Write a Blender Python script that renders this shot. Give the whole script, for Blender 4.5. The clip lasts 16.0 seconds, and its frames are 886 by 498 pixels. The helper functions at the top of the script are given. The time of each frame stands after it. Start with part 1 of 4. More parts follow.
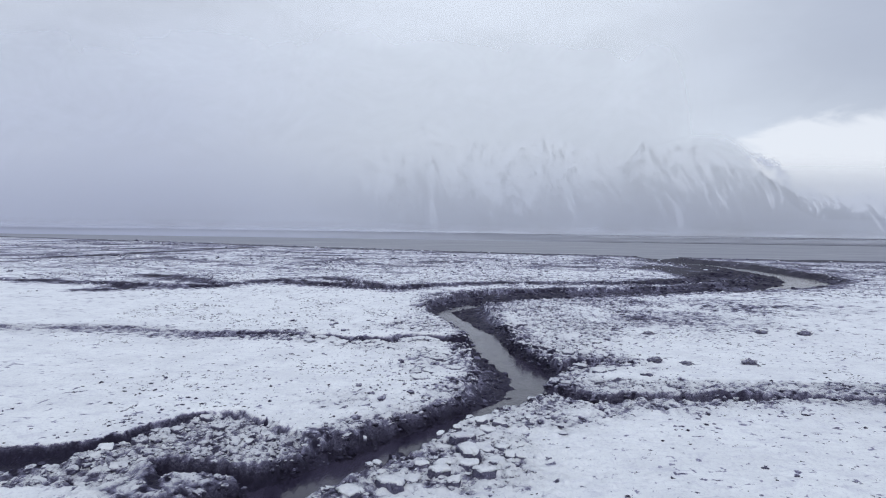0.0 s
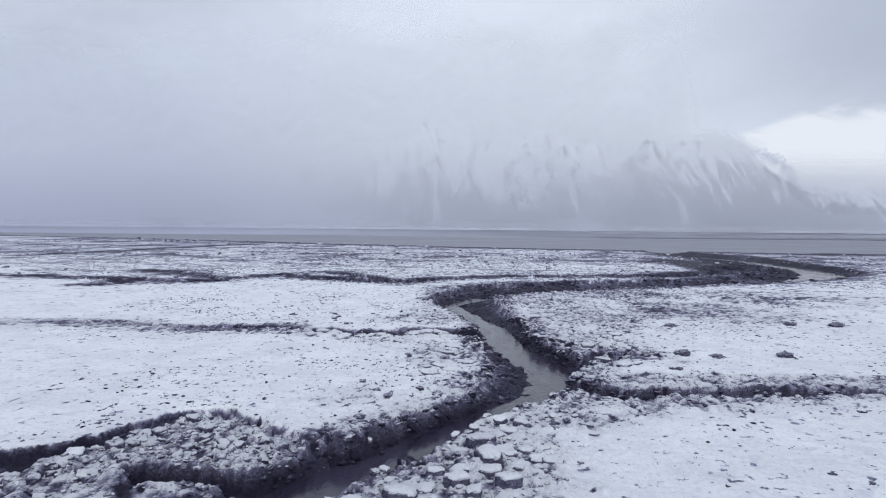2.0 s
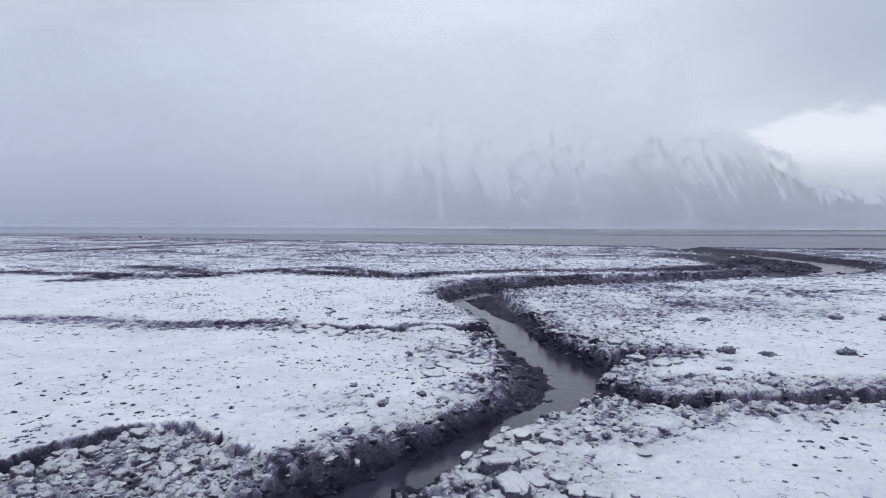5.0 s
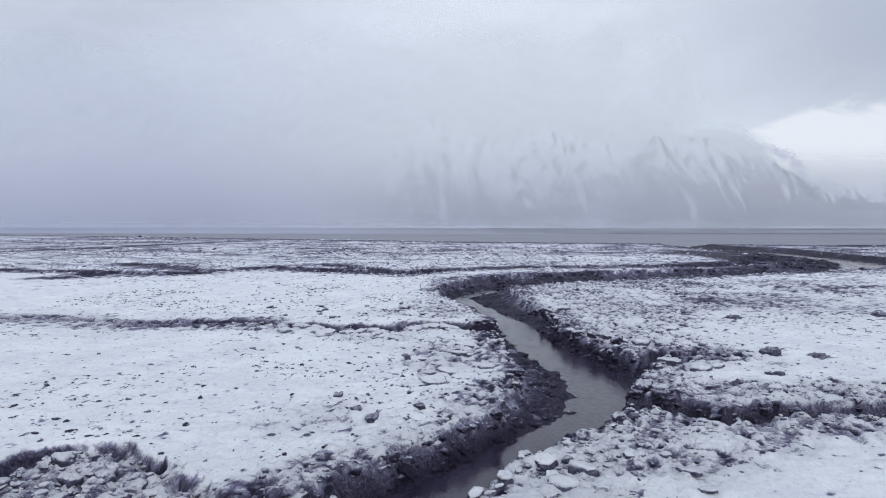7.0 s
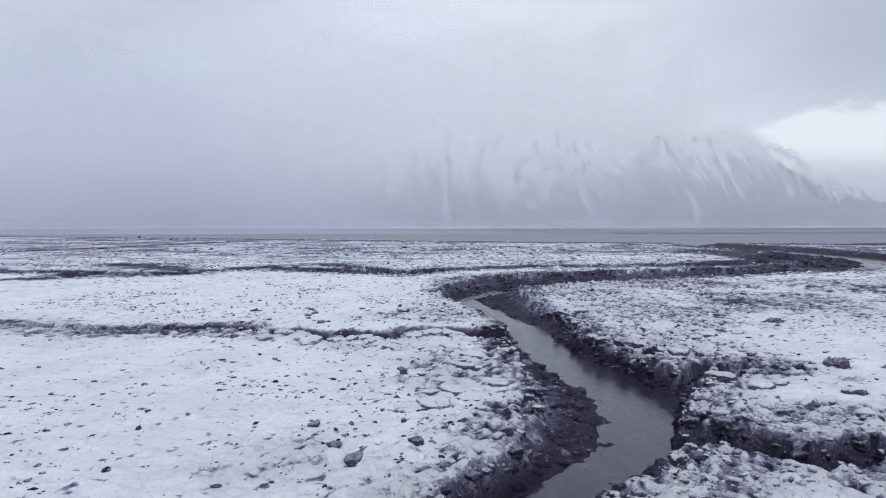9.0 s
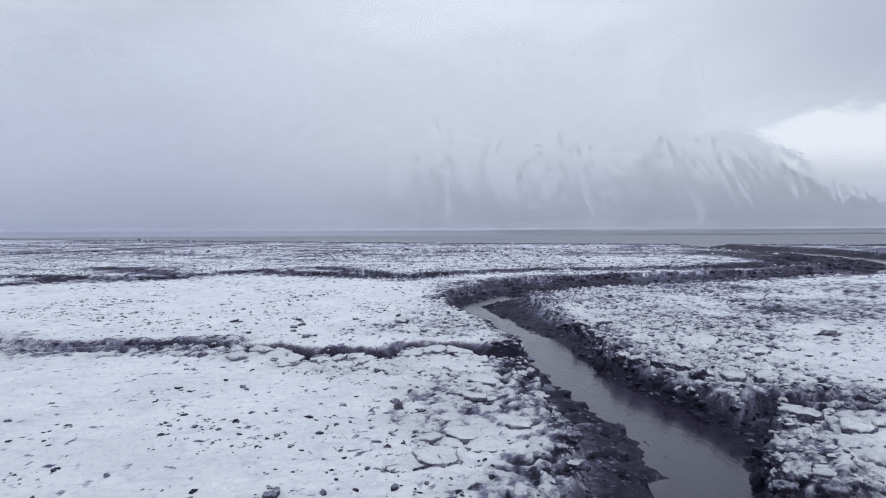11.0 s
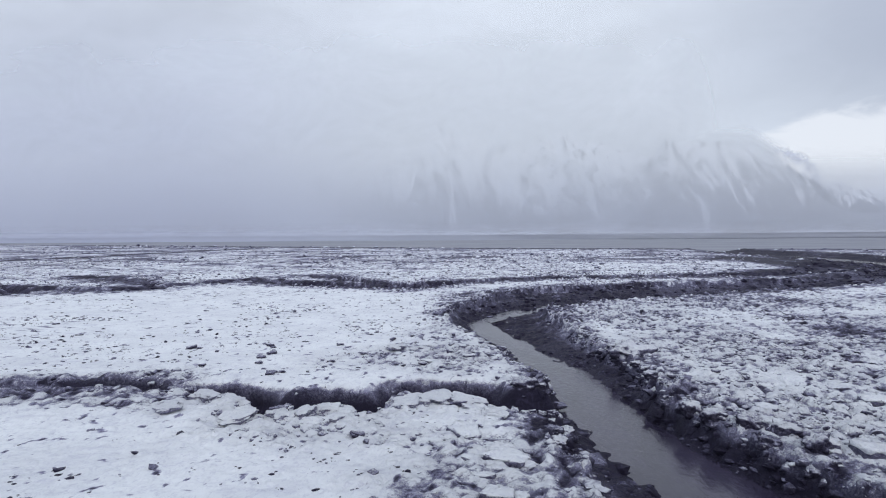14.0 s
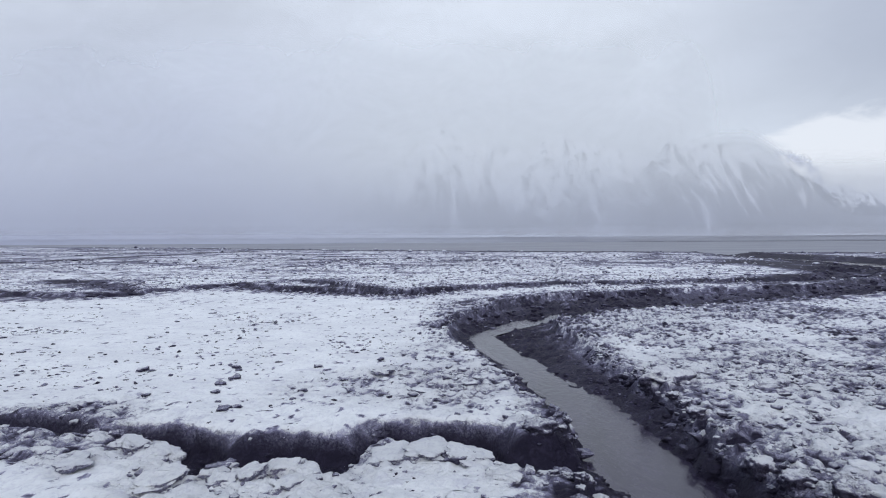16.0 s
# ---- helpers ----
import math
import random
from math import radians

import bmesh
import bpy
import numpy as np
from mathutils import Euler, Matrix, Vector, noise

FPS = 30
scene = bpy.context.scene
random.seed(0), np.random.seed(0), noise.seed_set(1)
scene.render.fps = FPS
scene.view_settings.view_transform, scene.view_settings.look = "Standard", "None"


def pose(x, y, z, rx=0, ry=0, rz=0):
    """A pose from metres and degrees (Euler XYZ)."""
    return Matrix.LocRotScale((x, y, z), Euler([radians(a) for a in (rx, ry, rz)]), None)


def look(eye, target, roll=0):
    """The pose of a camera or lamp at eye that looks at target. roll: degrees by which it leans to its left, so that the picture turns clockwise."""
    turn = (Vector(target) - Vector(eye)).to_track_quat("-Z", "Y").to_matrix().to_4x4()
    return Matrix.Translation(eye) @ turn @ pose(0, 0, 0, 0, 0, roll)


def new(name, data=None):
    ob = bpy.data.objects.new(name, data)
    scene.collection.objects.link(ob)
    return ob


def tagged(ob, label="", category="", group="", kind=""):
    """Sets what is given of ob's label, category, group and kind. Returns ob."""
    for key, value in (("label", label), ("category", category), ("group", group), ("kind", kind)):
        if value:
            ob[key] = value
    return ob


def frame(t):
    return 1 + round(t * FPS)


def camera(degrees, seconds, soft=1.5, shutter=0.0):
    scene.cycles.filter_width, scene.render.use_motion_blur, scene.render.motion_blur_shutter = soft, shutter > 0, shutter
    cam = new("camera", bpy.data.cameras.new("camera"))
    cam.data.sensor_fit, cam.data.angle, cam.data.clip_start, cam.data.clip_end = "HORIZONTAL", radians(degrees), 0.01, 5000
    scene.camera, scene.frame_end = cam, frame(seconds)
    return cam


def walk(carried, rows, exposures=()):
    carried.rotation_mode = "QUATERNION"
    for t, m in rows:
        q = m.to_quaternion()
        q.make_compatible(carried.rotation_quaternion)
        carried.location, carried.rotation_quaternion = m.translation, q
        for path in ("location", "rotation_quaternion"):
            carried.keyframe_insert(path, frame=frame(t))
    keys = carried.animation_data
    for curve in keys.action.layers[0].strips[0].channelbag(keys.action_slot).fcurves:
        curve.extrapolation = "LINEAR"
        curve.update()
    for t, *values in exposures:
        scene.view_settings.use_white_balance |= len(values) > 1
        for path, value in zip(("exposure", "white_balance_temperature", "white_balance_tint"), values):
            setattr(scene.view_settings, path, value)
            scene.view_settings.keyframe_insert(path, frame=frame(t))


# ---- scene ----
cam = camera(71.5, 16.0, soft=1.12)
PATH = [
    (0, (0.929, -0.529, 9.325), (-1.6501, 99.4377, 6.3265), 0.799),
    (0.5, (0.758, 0.315, 9.017), (-1.9919, 100.2768, 5.8516), 0.711),
    (1, (0.622, 1.118, 8.779), (-2.2831, 101.0761, 5.4925), 0.631),
    (1.5, (0.517, 1.908, 8.581), (-2.5324, 101.8615, 5.2084), 0.560),
    (2, (0.435, 2.704, 8.402), (-2.7478, 102.6534, 4.9682), 0.495),
    (2.5, (0.372, 3.522, 8.228), (-2.9365, 103.4674, 4.7498), 0.435),
    (3, (0.323, 4.374, 8.048), (-3.1049, 104.3148, 4.5382), 0.381),
    (3.5, (0.284, 5.266, 7.858), (-3.2586, 105.2032, 4.3245), 0.330),
    (4, (0.251, 6.204, 7.658), (-3.4027, 106.1369, 4.1048), 0.282),
    (4.5, (0.222, 7.188, 7.449), (-3.5413, 107.1176, 3.8792), 0.236),
    (5, (0.194, 8.220, 7.235), (-3.6781, 108.1447, 3.6506), 0.192),
    (5.5, (0.165, 9.295, 7.021), (-3.8161, 109.2159, 3.4241), 0.148),
    (6, (0.133, 10.411, 6.813), (-3.9576, 110.3275, 3.2059), 0.106),
    (6.5, (0.097, 11.563, 6.615), (-4.1044, 111.4747, 3.0029), 0.064),
    (7, (0.057, 12.745, 6.433), (-4.2578, 112.6520, 2.8218), 0.023),
    (7.5, (0.011, 13.952, 6.271), (-4.4184, 113.8537, 2.6686), -0.019),
    (8, (-0.040, 15.177, 6.133), (-4.5866, 115.0737, 2.5485), -0.060),
    (8.5, (-0.097, 16.415, 6.020), (-4.7622, 116.3065, 2.4650), -0.102),
    (9, (-0.158, 17.661, 5.933), (-4.9445, 117.5467, 2.4202), -0.143),
    (9.5, (-0.223, 18.910, 5.872), (-5.1325, 118.7894, 2.4141), -0.183),
    (10, (-0.292, 20.157, 5.835), (-5.3247, 120.0307, 2.4453), -0.222),
    (10.5, (-0.362, 21.400, 5.817), (-5.5194, 121.2673, 2.5101), -0.260),
    (11, (-0.434, 22.637, 5.815), (-5.7146, 122.4971, 2.6037), -0.296),
    (11.5, (-0.505, 23.865, 5.823), (-5.9080, 123.7188, 2.7196), -0.329),
    (12, (-0.574, 25.085, 5.836), (-6.0968, 124.9322, 2.8507), -0.359),
    (12.5, (-0.639, 26.297, 5.850), (-6.2783, 126.1381, 2.9892), -0.384),
    (13, (-0.699, 27.504, 5.859), (-6.4494, 127.3386, 3.1276), -0.404),
    (13.5, (-0.752, 28.708, 5.861), (-6.6070, 128.5365, 3.2595), -0.418),
    (14, (-0.796, 29.913, 5.855), (-6.7477, 129.7354, 3.3800), -0.424),
    (14.5, (-0.829, 31.122, 5.842), (-6.8680, 130.9399, 3.4873), -0.422),
    (15, (-0.850, 32.342, 5.830), (-6.9645, 132.1551, 3.5832), -0.410),
    (15.5, (-0.858, 33.577, 5.827), (-7.0334, 133.3864, 3.6747), -0.386),
    (16, (-0.850, 34.833, 5.852), (-7.0713, 134.6395, 3.7755), -0.350),
]
walk(cam, [(t, look(eye, target, roll)) for t, eye, target, roll in PATH])

# light and air
SKY_STRENGTH, SUN = 1.0, 1.25
SKY_LOW, SKY_TOP = (0.60, 0.66, 0.77), (0.86, 0.925, 1.03)
SKY_MURK, SKY_WEST, SKY_HEAVY, SKY_GAP = (0.46, 0.51, 0.63), (0.47, 0.52, 0.68), (0.42, 0.47, 0.60), (0.83, 0.87, 0.95)
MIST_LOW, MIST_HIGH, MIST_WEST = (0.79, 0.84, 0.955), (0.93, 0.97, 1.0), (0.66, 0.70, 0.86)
STEP = 0.069

# ---------------------------------------------------------------- light
def node_tree(owner):
    owner.use_nodes = True
    t = owner.node_tree
    t.nodes.clear()
    return t


class Nodes:
    """Short hand for building node trees."""

    def __init__(self, tree):
        self.t = tree

    def add(self, kind, **sets):
        n = self.t.nodes.new(kind)
        for k, v in sets.items():
            if k == "operation":
                n.operation = v
            elif k == "data_type":
                n.data_type = v
            elif k == "blend_type":
                n.blend_type = v
            elif k == "interp":
                n.interpolation_type = v
            elif k == "sky_type":
                n.sky_type = v
        return n

    def put(self, socket, value):
        if isinstance(value, bpy.types.NodeSocket):
            self.t.links.new(value, socket)
        else:
            socket.default_value = value

    def math(self, op, a, b=0.0, c=0.0, clamp=False):
        n = self.add("ShaderNodeMath", operation=op)
        n.use_clamp = clamp
        for i, v in enumerate((a, b, c)):
            self.put(n.inputs[i], v)
        return n.outputs[0]

    def ramp(self, v, lo, hi, a=0.0, b=1.0, smooth=True):
        n = self.add("ShaderNodeMapRange", interp="SMOOTHSTEP" if smooth else "LINEAR")
        for i, x in enumerate((v, lo, hi, a, b)):
            self.put(n.inputs[i], x)
        return n.outputs[0]

    def mix(self, f, a, b, blend="MIX"):
        n = self.add("ShaderNodeMix", data_type="RGBA", blend_type=blend)
        self.put(n.inputs[0], f)
        for s, v in ((n.inputs[6], a), (n.inputs[7], b)):
            self.put(s, v if isinstance(v, bpy.types.NodeSocket) else (*v, 1.0))
        return n.outputs[2]

    def noise(self, vec, scale, detail=3.0, rough=0.55, distort=0.0, colour=False):
        n = self.add("ShaderNodeTexNoise")
        self.put(n.inputs["Vector"], vec)
        self.put(n.inputs["Scale"], scale)
        self.put(n.inputs["Detail"], detail)
        self.put(n.inputs["Roughness"], rough)
        self.put(n.inputs["Distortion"], distort)
        return n.outputs["Color" if colour else "Fac"]

    def scaled(self, vec, x, y, z):
        n = self.add("ShaderNodeVectorMath", operation="MULTIPLY")
        self.put(n.inputs[0], vec)
        n.inputs[1].default_value = (x, y, z)
        return n.outputs[0]

    def xyz(self, vec):
        n = self.add("ShaderNodeSeparateXYZ")
        self.put(n.inputs[0], vec)
        return n.outputs

    def bump(self, height, strength, distance, normal=None):
        n = self.add("ShaderNodeBump")
        self.put(n.inputs["Height"], height)
        n.inputs["Strength"].default_value = strength
        n.inputs["Distance"].default_value = distance
        if normal is not None:
            self.put(n.inputs["Normal"], normal)
        return n.outputs[0]


world = bpy.data.worlds.new("overcast")
scene.world = world
wt = node_tree(world)
N = Nodes(wt)
way = N.add("ShaderNodeTexCoord").outputs["Generated"]
dx, dy, dz = N.xyz(way)
ahead = N.math("MAXIMUM", dy, 0.05)
u = N.math("DIVIDE", dx, ahead)
v = N.math("DIVIDE", dz, ahead)
billow = N.noise(N.scaled(way, 1.0, 1.0, 2.2), 2.3, 5, 0.5, 0.4)
wisp = N.noise(N.scaled(way, 1.0, 1.0, 2.5), 7.0, 6, 0.55, 0.6)
up = N.ramp(dz, 0.0, 0.95, smooth=False)
deck = N.mix(up, SKY_LOW, SKY_TOP)
low = N.ramp(dz, 0.0, 0.16, 1.0, 0.0)
deck = N.mix(N.math("MULTIPLY", low, 0.55), deck, SKY_MURK)
# the murk of falling snow towards the head of the arm
west = N.ramp(u, -0.75, 0.15, 1.0, 0.0)
deck = N.mix(N.math("MULTIPLY", west, N.ramp(v, 0.0, 0.5, 0.75, 0.25)), deck, SKY_WEST)
shade = N.math("ADD", N.ramp(billow, 0.3, 0.7, 0.9, 1.08), N.ramp(wisp, 0.3, 0.7, -0.035, 0.035))
vm = N.add("ShaderNodeVectorMath", operation="SCALE")
N.put(vm.inputs[0], deck)
N.put(vm.inputs["Scale"], shade)
deck = vm.outputs[0]
# heavier cloud over the strait, and the bright break below it
heavy = N.math("MULTIPLY", N.ramp(N.math("ADD", u, N.math("MULTIPLY", billow, 0.3)), 0.35, 0.85), N.ramp(v, 0.1, 0.3))
deck = N.mix(N.math("MULTIPLY", heavy, 0.75), deck, SKY_HEAVY)
edge = N.math("ADD", N.math("MULTIPLY_ADD", u, 0.285, 0.010), N.ramp(wisp, 0.3, 0.7, -0.035, 0.035, False))
gap = N.math("MULTIPLY", N.ramp(N.math("SUBTRACT", edge, v), -0.012, 0.022), N.ramp(N.math("ADD", u, N.ramp(wisp, 0.3, 0.7, -0.03, 0.03)), 0.32, 0.43))
gap = N.math("MULTIPLY", gap, N.ramp(u, 1.2, 2.2, 1.0, 0.0))
gap = N.math("MULTIPLY", gap, N.ramp(dy, 0.05, 0.3))
deck = N.mix(N.math("MULTIPLY", gap, 0.9), deck, SKY_GAP)
sky = N.add("ShaderNodeTexSky", sky_type="NISHITA")
sky.sun_disc = False
sky.sun_elevation, sky.sun_rotation = radians(34), radians(200)
clear = N.add("ShaderNodeVectorMath", operation="SCALE")
N.put(clear.inputs[0], sky.outputs[0])
clear.inputs["Scale"].default_value = 0.1
deck = N.mix(0.06, deck, clear.outputs[0])
bg = N.add("ShaderNodeBackground")
N.put(bg.inputs["Color"], deck)
bg.inputs["Strength"].default_value = SKY_STRENGTH
wt.links.new(bg.outputs[0], N.add("ShaderNodeOutputWorld").inputs["Surface"])

sun = new("sun", bpy.data.lights.new("sun", "SUN"))
sun.data.energy, sun.data.angle, sun.data.color = SUN, radians(40), (1.0, 0.97, 0.95)
sun.matrix_world = look((0, 0, 100), (-34, 94, 33))


# ---------------------------------------------------------------- materials
def surface(name):
    m = bpy.data.materials.new(name)
    n = Nodes(node_tree(m))
    p = n.add("ShaderNodeBsdfPrincipled")
    m.node_tree.links.new(p.outputs[0], n.add("ShaderNodeOutputMaterial").inputs["Surface"])
    return m, n, p


def attribute(n, name):
    a = n.add("ShaderNodeAttribute")
    a.attribute_name = name
    return a.outputs["Fac"]


SNOW = (0.825, 0.862, 0.90)
SNOW_OLD = (0.71, 0.742, 0.79)
MUD = (0.0168, 0.0147, 0.0330)
MUD_DRY = (0.040, 0.036, 0.070)
RIME_DARK, RIME = (0.106, 0.101, 0.190), (0.382, 0.388, 0.535)


def snow_on_mud(name, cover=None, rough=None, bump=0.03):
    """Snow lying on tidal mud. The cover, 0 to 1, is how much of it has stayed; rough, how broken it is, its mottling
    standing in for crevice shade.
    """
    m, n, p = surface(name)
    pos = n.add("ShaderNodeNewGeometry").outputs["Position"]
    big = n.noise(pos, 0.30, 4, 0.6)
    mid = n.noise(pos, 3.2, 6, 0.70, 0.5)
    fine = n.noise(pos, 11.0, 6, 0.74, 0.6)
    keep = attribute(n, "cover") if cover is None else cover
    wear = attribute(n, "rough") if rough is None else rough
    level = n.math("ADD", n.ramp(mid, 0.30, 0.70, 0.08, 0.56, False), n.ramp(fine, 0.30, 0.70, 0.02, 0.40, False))
    level = n.math("ADD", level, n.math("MULTIPLY", wear, n.ramp(fine, 0.35, 0.65, -0.13, 0.15, False)))
    if cover is None:
        sweep = n.noise(pos, 0.75, 4, 0.7)
        level = n.math("ADD", level, n.math("MULTIPLY", attribute(n, "afar"), n.ramp(sweep, 0.36, 0.66, 0.0, 0.42)))
    gone = n.math("SUBTRACT", keep, level)
    nz = n.xyz(n.add("ShaderNodeNewGeometry").outputs["Normal"])[2]
    gone = n.math("SUBTRACT", gone, n.ramp(nz, 0.25, 0.75, 0.28, 0.0))
    grit = n.noise(pos, 24.0, 4, 0.7, 0.2)
    gone = n.math("SUBTRACT", gone, n.math("MULTIPLY", n.ramp(grit, 0.44, 0.66), n.ramp(wear, 0.05, 0.55, 0.08, 0.22)))
    # cracks between the broken plates of crust
    bent = n.add("ShaderNodeVectorMath", operation="MULTIPLY_ADD")
    n.put(bent.inputs[0], n.noise(pos, 2.6, 3, 0.6, colour=True))
    bent.inputs[1].default_value = (0.5, 0.4, 0.3)
    n.put(bent.inputs[2], n.scaled(pos, 1.0, 1.45, 0.6))
    cells = n.add("ShaderNodeTexVoronoi")
    cells.feature = "DISTANCE_TO_EDGE"
    n.put(cells.inputs["Vector"], bent.outputs[0])
    cells.inputs["Scale"].default_value = 2.1
    crack = n.math("MULTIPLY", n.ramp(cells.outputs["Distance"], 0.01, 0.10, 1.0, 0.0), n.ramp(wear, 0.10, 0.40))
    crack = n.math("MULTIPLY", crack, n.ramp(n.noise(pos, 1.1, 3, 0.6), 0.42, 0.60))
    gone = n.math("SUBTRACT", gone, n.math("MULTIPLY", crack, 0.16))
    dust = n.math("MAXIMUM", n.ramp(gone, -0.32, 0.0), n.math("MULTIPLY", n.ramp(keep, 0.10, 0.60), n.ramp(fine, 0.30, 0.70, 0.06, 0.50)))
    snow = n.ramp(gone, -0.06, 0.36)
    mud = n.mix(n.ramp(n.math("ADD", mid, n.math("MULTIPLY", fine, 0.5)), 0.68, 1.05), MUD, MUD_DRY)
    rime = n.mix(n.ramp(fine, 0.35, 0.65), RIME_DARK, RIME)
    clean = n.mix(n.ramp(n.math("ADD", big, n.math("MULTIPLY", mid, 0.5)), 0.55, 1.0), SNOW, SNOW_OLD)
    # grey-lavender mottling paints the soft shading of small relief in the snow
    wisp = n.noise(n.scaled(pos, 0.7, 1.2, 1.0), 1.1, 5, 0.65, 0.6)
    clean = n.mix(n.ramp(wisp, 0.50, 0.74, 0.0, 0.36), clean, RIME)
    crust = n.noise(n.scaled(pos, 1.3, 1.0, 1.0), 5.0, 4, 0.7, 0.8)
    clean = n.mix(n.ramp(crust, 0.48, 0.68, 0.0, 0.32), clean, RIME)
    clean = n.mix(n.math("MULTIPLY", wear, n.ramp(mid, 0.35, 0.65, 0.20, 0.0)), clean, RIME)
    n.put(p.inputs["Base Color"], n.mix(snow, n.mix(dust, mud, rime), clean))
    n.put(p.inputs["Roughness"], n.ramp(dust, 0, 1, 0.6, 0.9))
    p.inputs["Specular IOR Level"].default_value = 0.15
    rise = n.math("ADD", n.math("MULTIPLY", n.math("SUBTRACT", snow, crack), 0.5), n.math("ADD", n.math("MULTIPLY", fine, 1.0), mid))
    lumpy = n.add("ShaderNodeBump")
    n.put(lumpy.inputs["Height"], rise)
    n.put(lumpy.inputs["Distance"], n.ramp(wear, 0.05, 0.6, 1.3 * bump, 2.8 * bump))
    n.put(p.inputs["Normal"], lumpy.outputs[0])
    return m


ground_mat = snow_on_mud("snow_on_tidal_mud")
block_mat = snow_on_mud("dirty_ice", 0.60, 1.0, 0.03)
cap_mat = snow_on_mud("snow_cap", 1.48, 0.25, 0.035)
boulder_mat = snow_on_mud("wet_mud", 0.05, 1.0, 0.015)
tussock_mat = snow_on_mud("frosted_tussock", 0.55, 1.0, 0.03)

m, n, p = surface("dead_sedge")
rnd = n.add("ShaderNodeNewGeometry").outputs["Random Per Island"]
n.put(p.inputs["Base Color"], n.mix(rnd, (0.09, 0.085, 0.09), (0.28, 0.26, 0.25)))
p.inputs["Roughness"].default_value = 0.8
sedge_mat = m

m, n, p = surface("silty_water")
pos = n.add("ShaderNodeNewGeometry").outputs["Position"]
ripple = n.math("ADD", n.noise(n.scaled(pos, 1.0, 0.45, 1.0), 5.0, 4, 0.6, 0.5), n.math("MULTIPLY", n.noise(n.scaled(pos, 1, 0.3, 1), 1.1, 3), 1.6))
streak = n.noise(n.scaled(pos, 0.5, 0.12, 1.0), 1.3, 4, 0.6, 0.8)
n.put(p.inputs["Base Color"], n.mix(n.ramp(streak, 0.35, 0.68), (0.024, 0.021, 0.040), (0.048, 0.043, 0.073)))
n.put(p.inputs["Roughness"], n.ramp(streak, 0.3, 0.7, 0.07, 0.18))
p.inputs["IOR"].default_value = 1.40
n.put(p.inputs["Normal"], n.bump(ripple, 0.4, 0.035))
creek_mat = m

m, n, p = surface("bay_water")
pos = n.add("ShaderNodeNewGeometry").outputs["Position"]
streak = n.noise(n.scaled(pos, 0.02, 0.09, 1.0), 1.0, 5, 0.6, 0.3)
n.put(p.inputs["Base Color"], n.mix(n.ramp(streak, 0.35, 0.65), (0.14, 0.15, 0.195), (0.21, 0.22, 0.27)))
n.put(p.inputs["Roughness"], n.ramp(streak, 0.3, 0.7, 0.30, 0.5))
p.inputs["IOR"].default_value = 1.33
n.put(p.inputs["Normal"], n.bump(n.noise(n.scaled(pos, 0.6, 1.6, 1.0), 1.0, 3), 0.4, 0.12))
bay_mat = m

m, n, p = surface("snowy_mountainside")
geo = n.add("ShaderNodeNewGeometry")
pos = geo.outputs["Position"]
grain = n.noise(n.scaled(pos, 1.0, 0.5, 0.7), 0.06, 5, 0.7, 0.5)
keep = n.math("MULTIPLY_ADD", n.math("SUBTRACT", grain, 0.5), 2.3, attribute(n, "snow"))
n.put(p.inputs["Base Color"], n.mix(n.ramp(keep, 0.26, 0.74), (0.030, 0.034, 0.045), (0.80, 0.83, 0.88)))
p.inputs["Roughness"].default_value = 0.9
mountain_mat = m


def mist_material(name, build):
    """Sheets painted as drifting snow, haze and cloud: bright, scattering, they let part of what lies behind through.
    """
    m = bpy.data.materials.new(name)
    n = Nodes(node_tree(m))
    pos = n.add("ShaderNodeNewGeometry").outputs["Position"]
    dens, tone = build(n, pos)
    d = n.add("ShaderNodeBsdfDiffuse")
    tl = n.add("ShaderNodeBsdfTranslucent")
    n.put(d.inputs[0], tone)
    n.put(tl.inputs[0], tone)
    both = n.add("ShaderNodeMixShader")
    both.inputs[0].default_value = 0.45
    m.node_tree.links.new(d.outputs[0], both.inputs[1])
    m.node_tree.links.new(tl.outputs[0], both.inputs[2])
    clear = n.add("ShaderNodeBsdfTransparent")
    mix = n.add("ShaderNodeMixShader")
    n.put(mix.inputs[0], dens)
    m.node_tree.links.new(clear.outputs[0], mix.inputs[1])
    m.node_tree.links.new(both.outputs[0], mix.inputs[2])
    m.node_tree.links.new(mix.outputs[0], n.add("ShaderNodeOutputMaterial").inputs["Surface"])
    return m


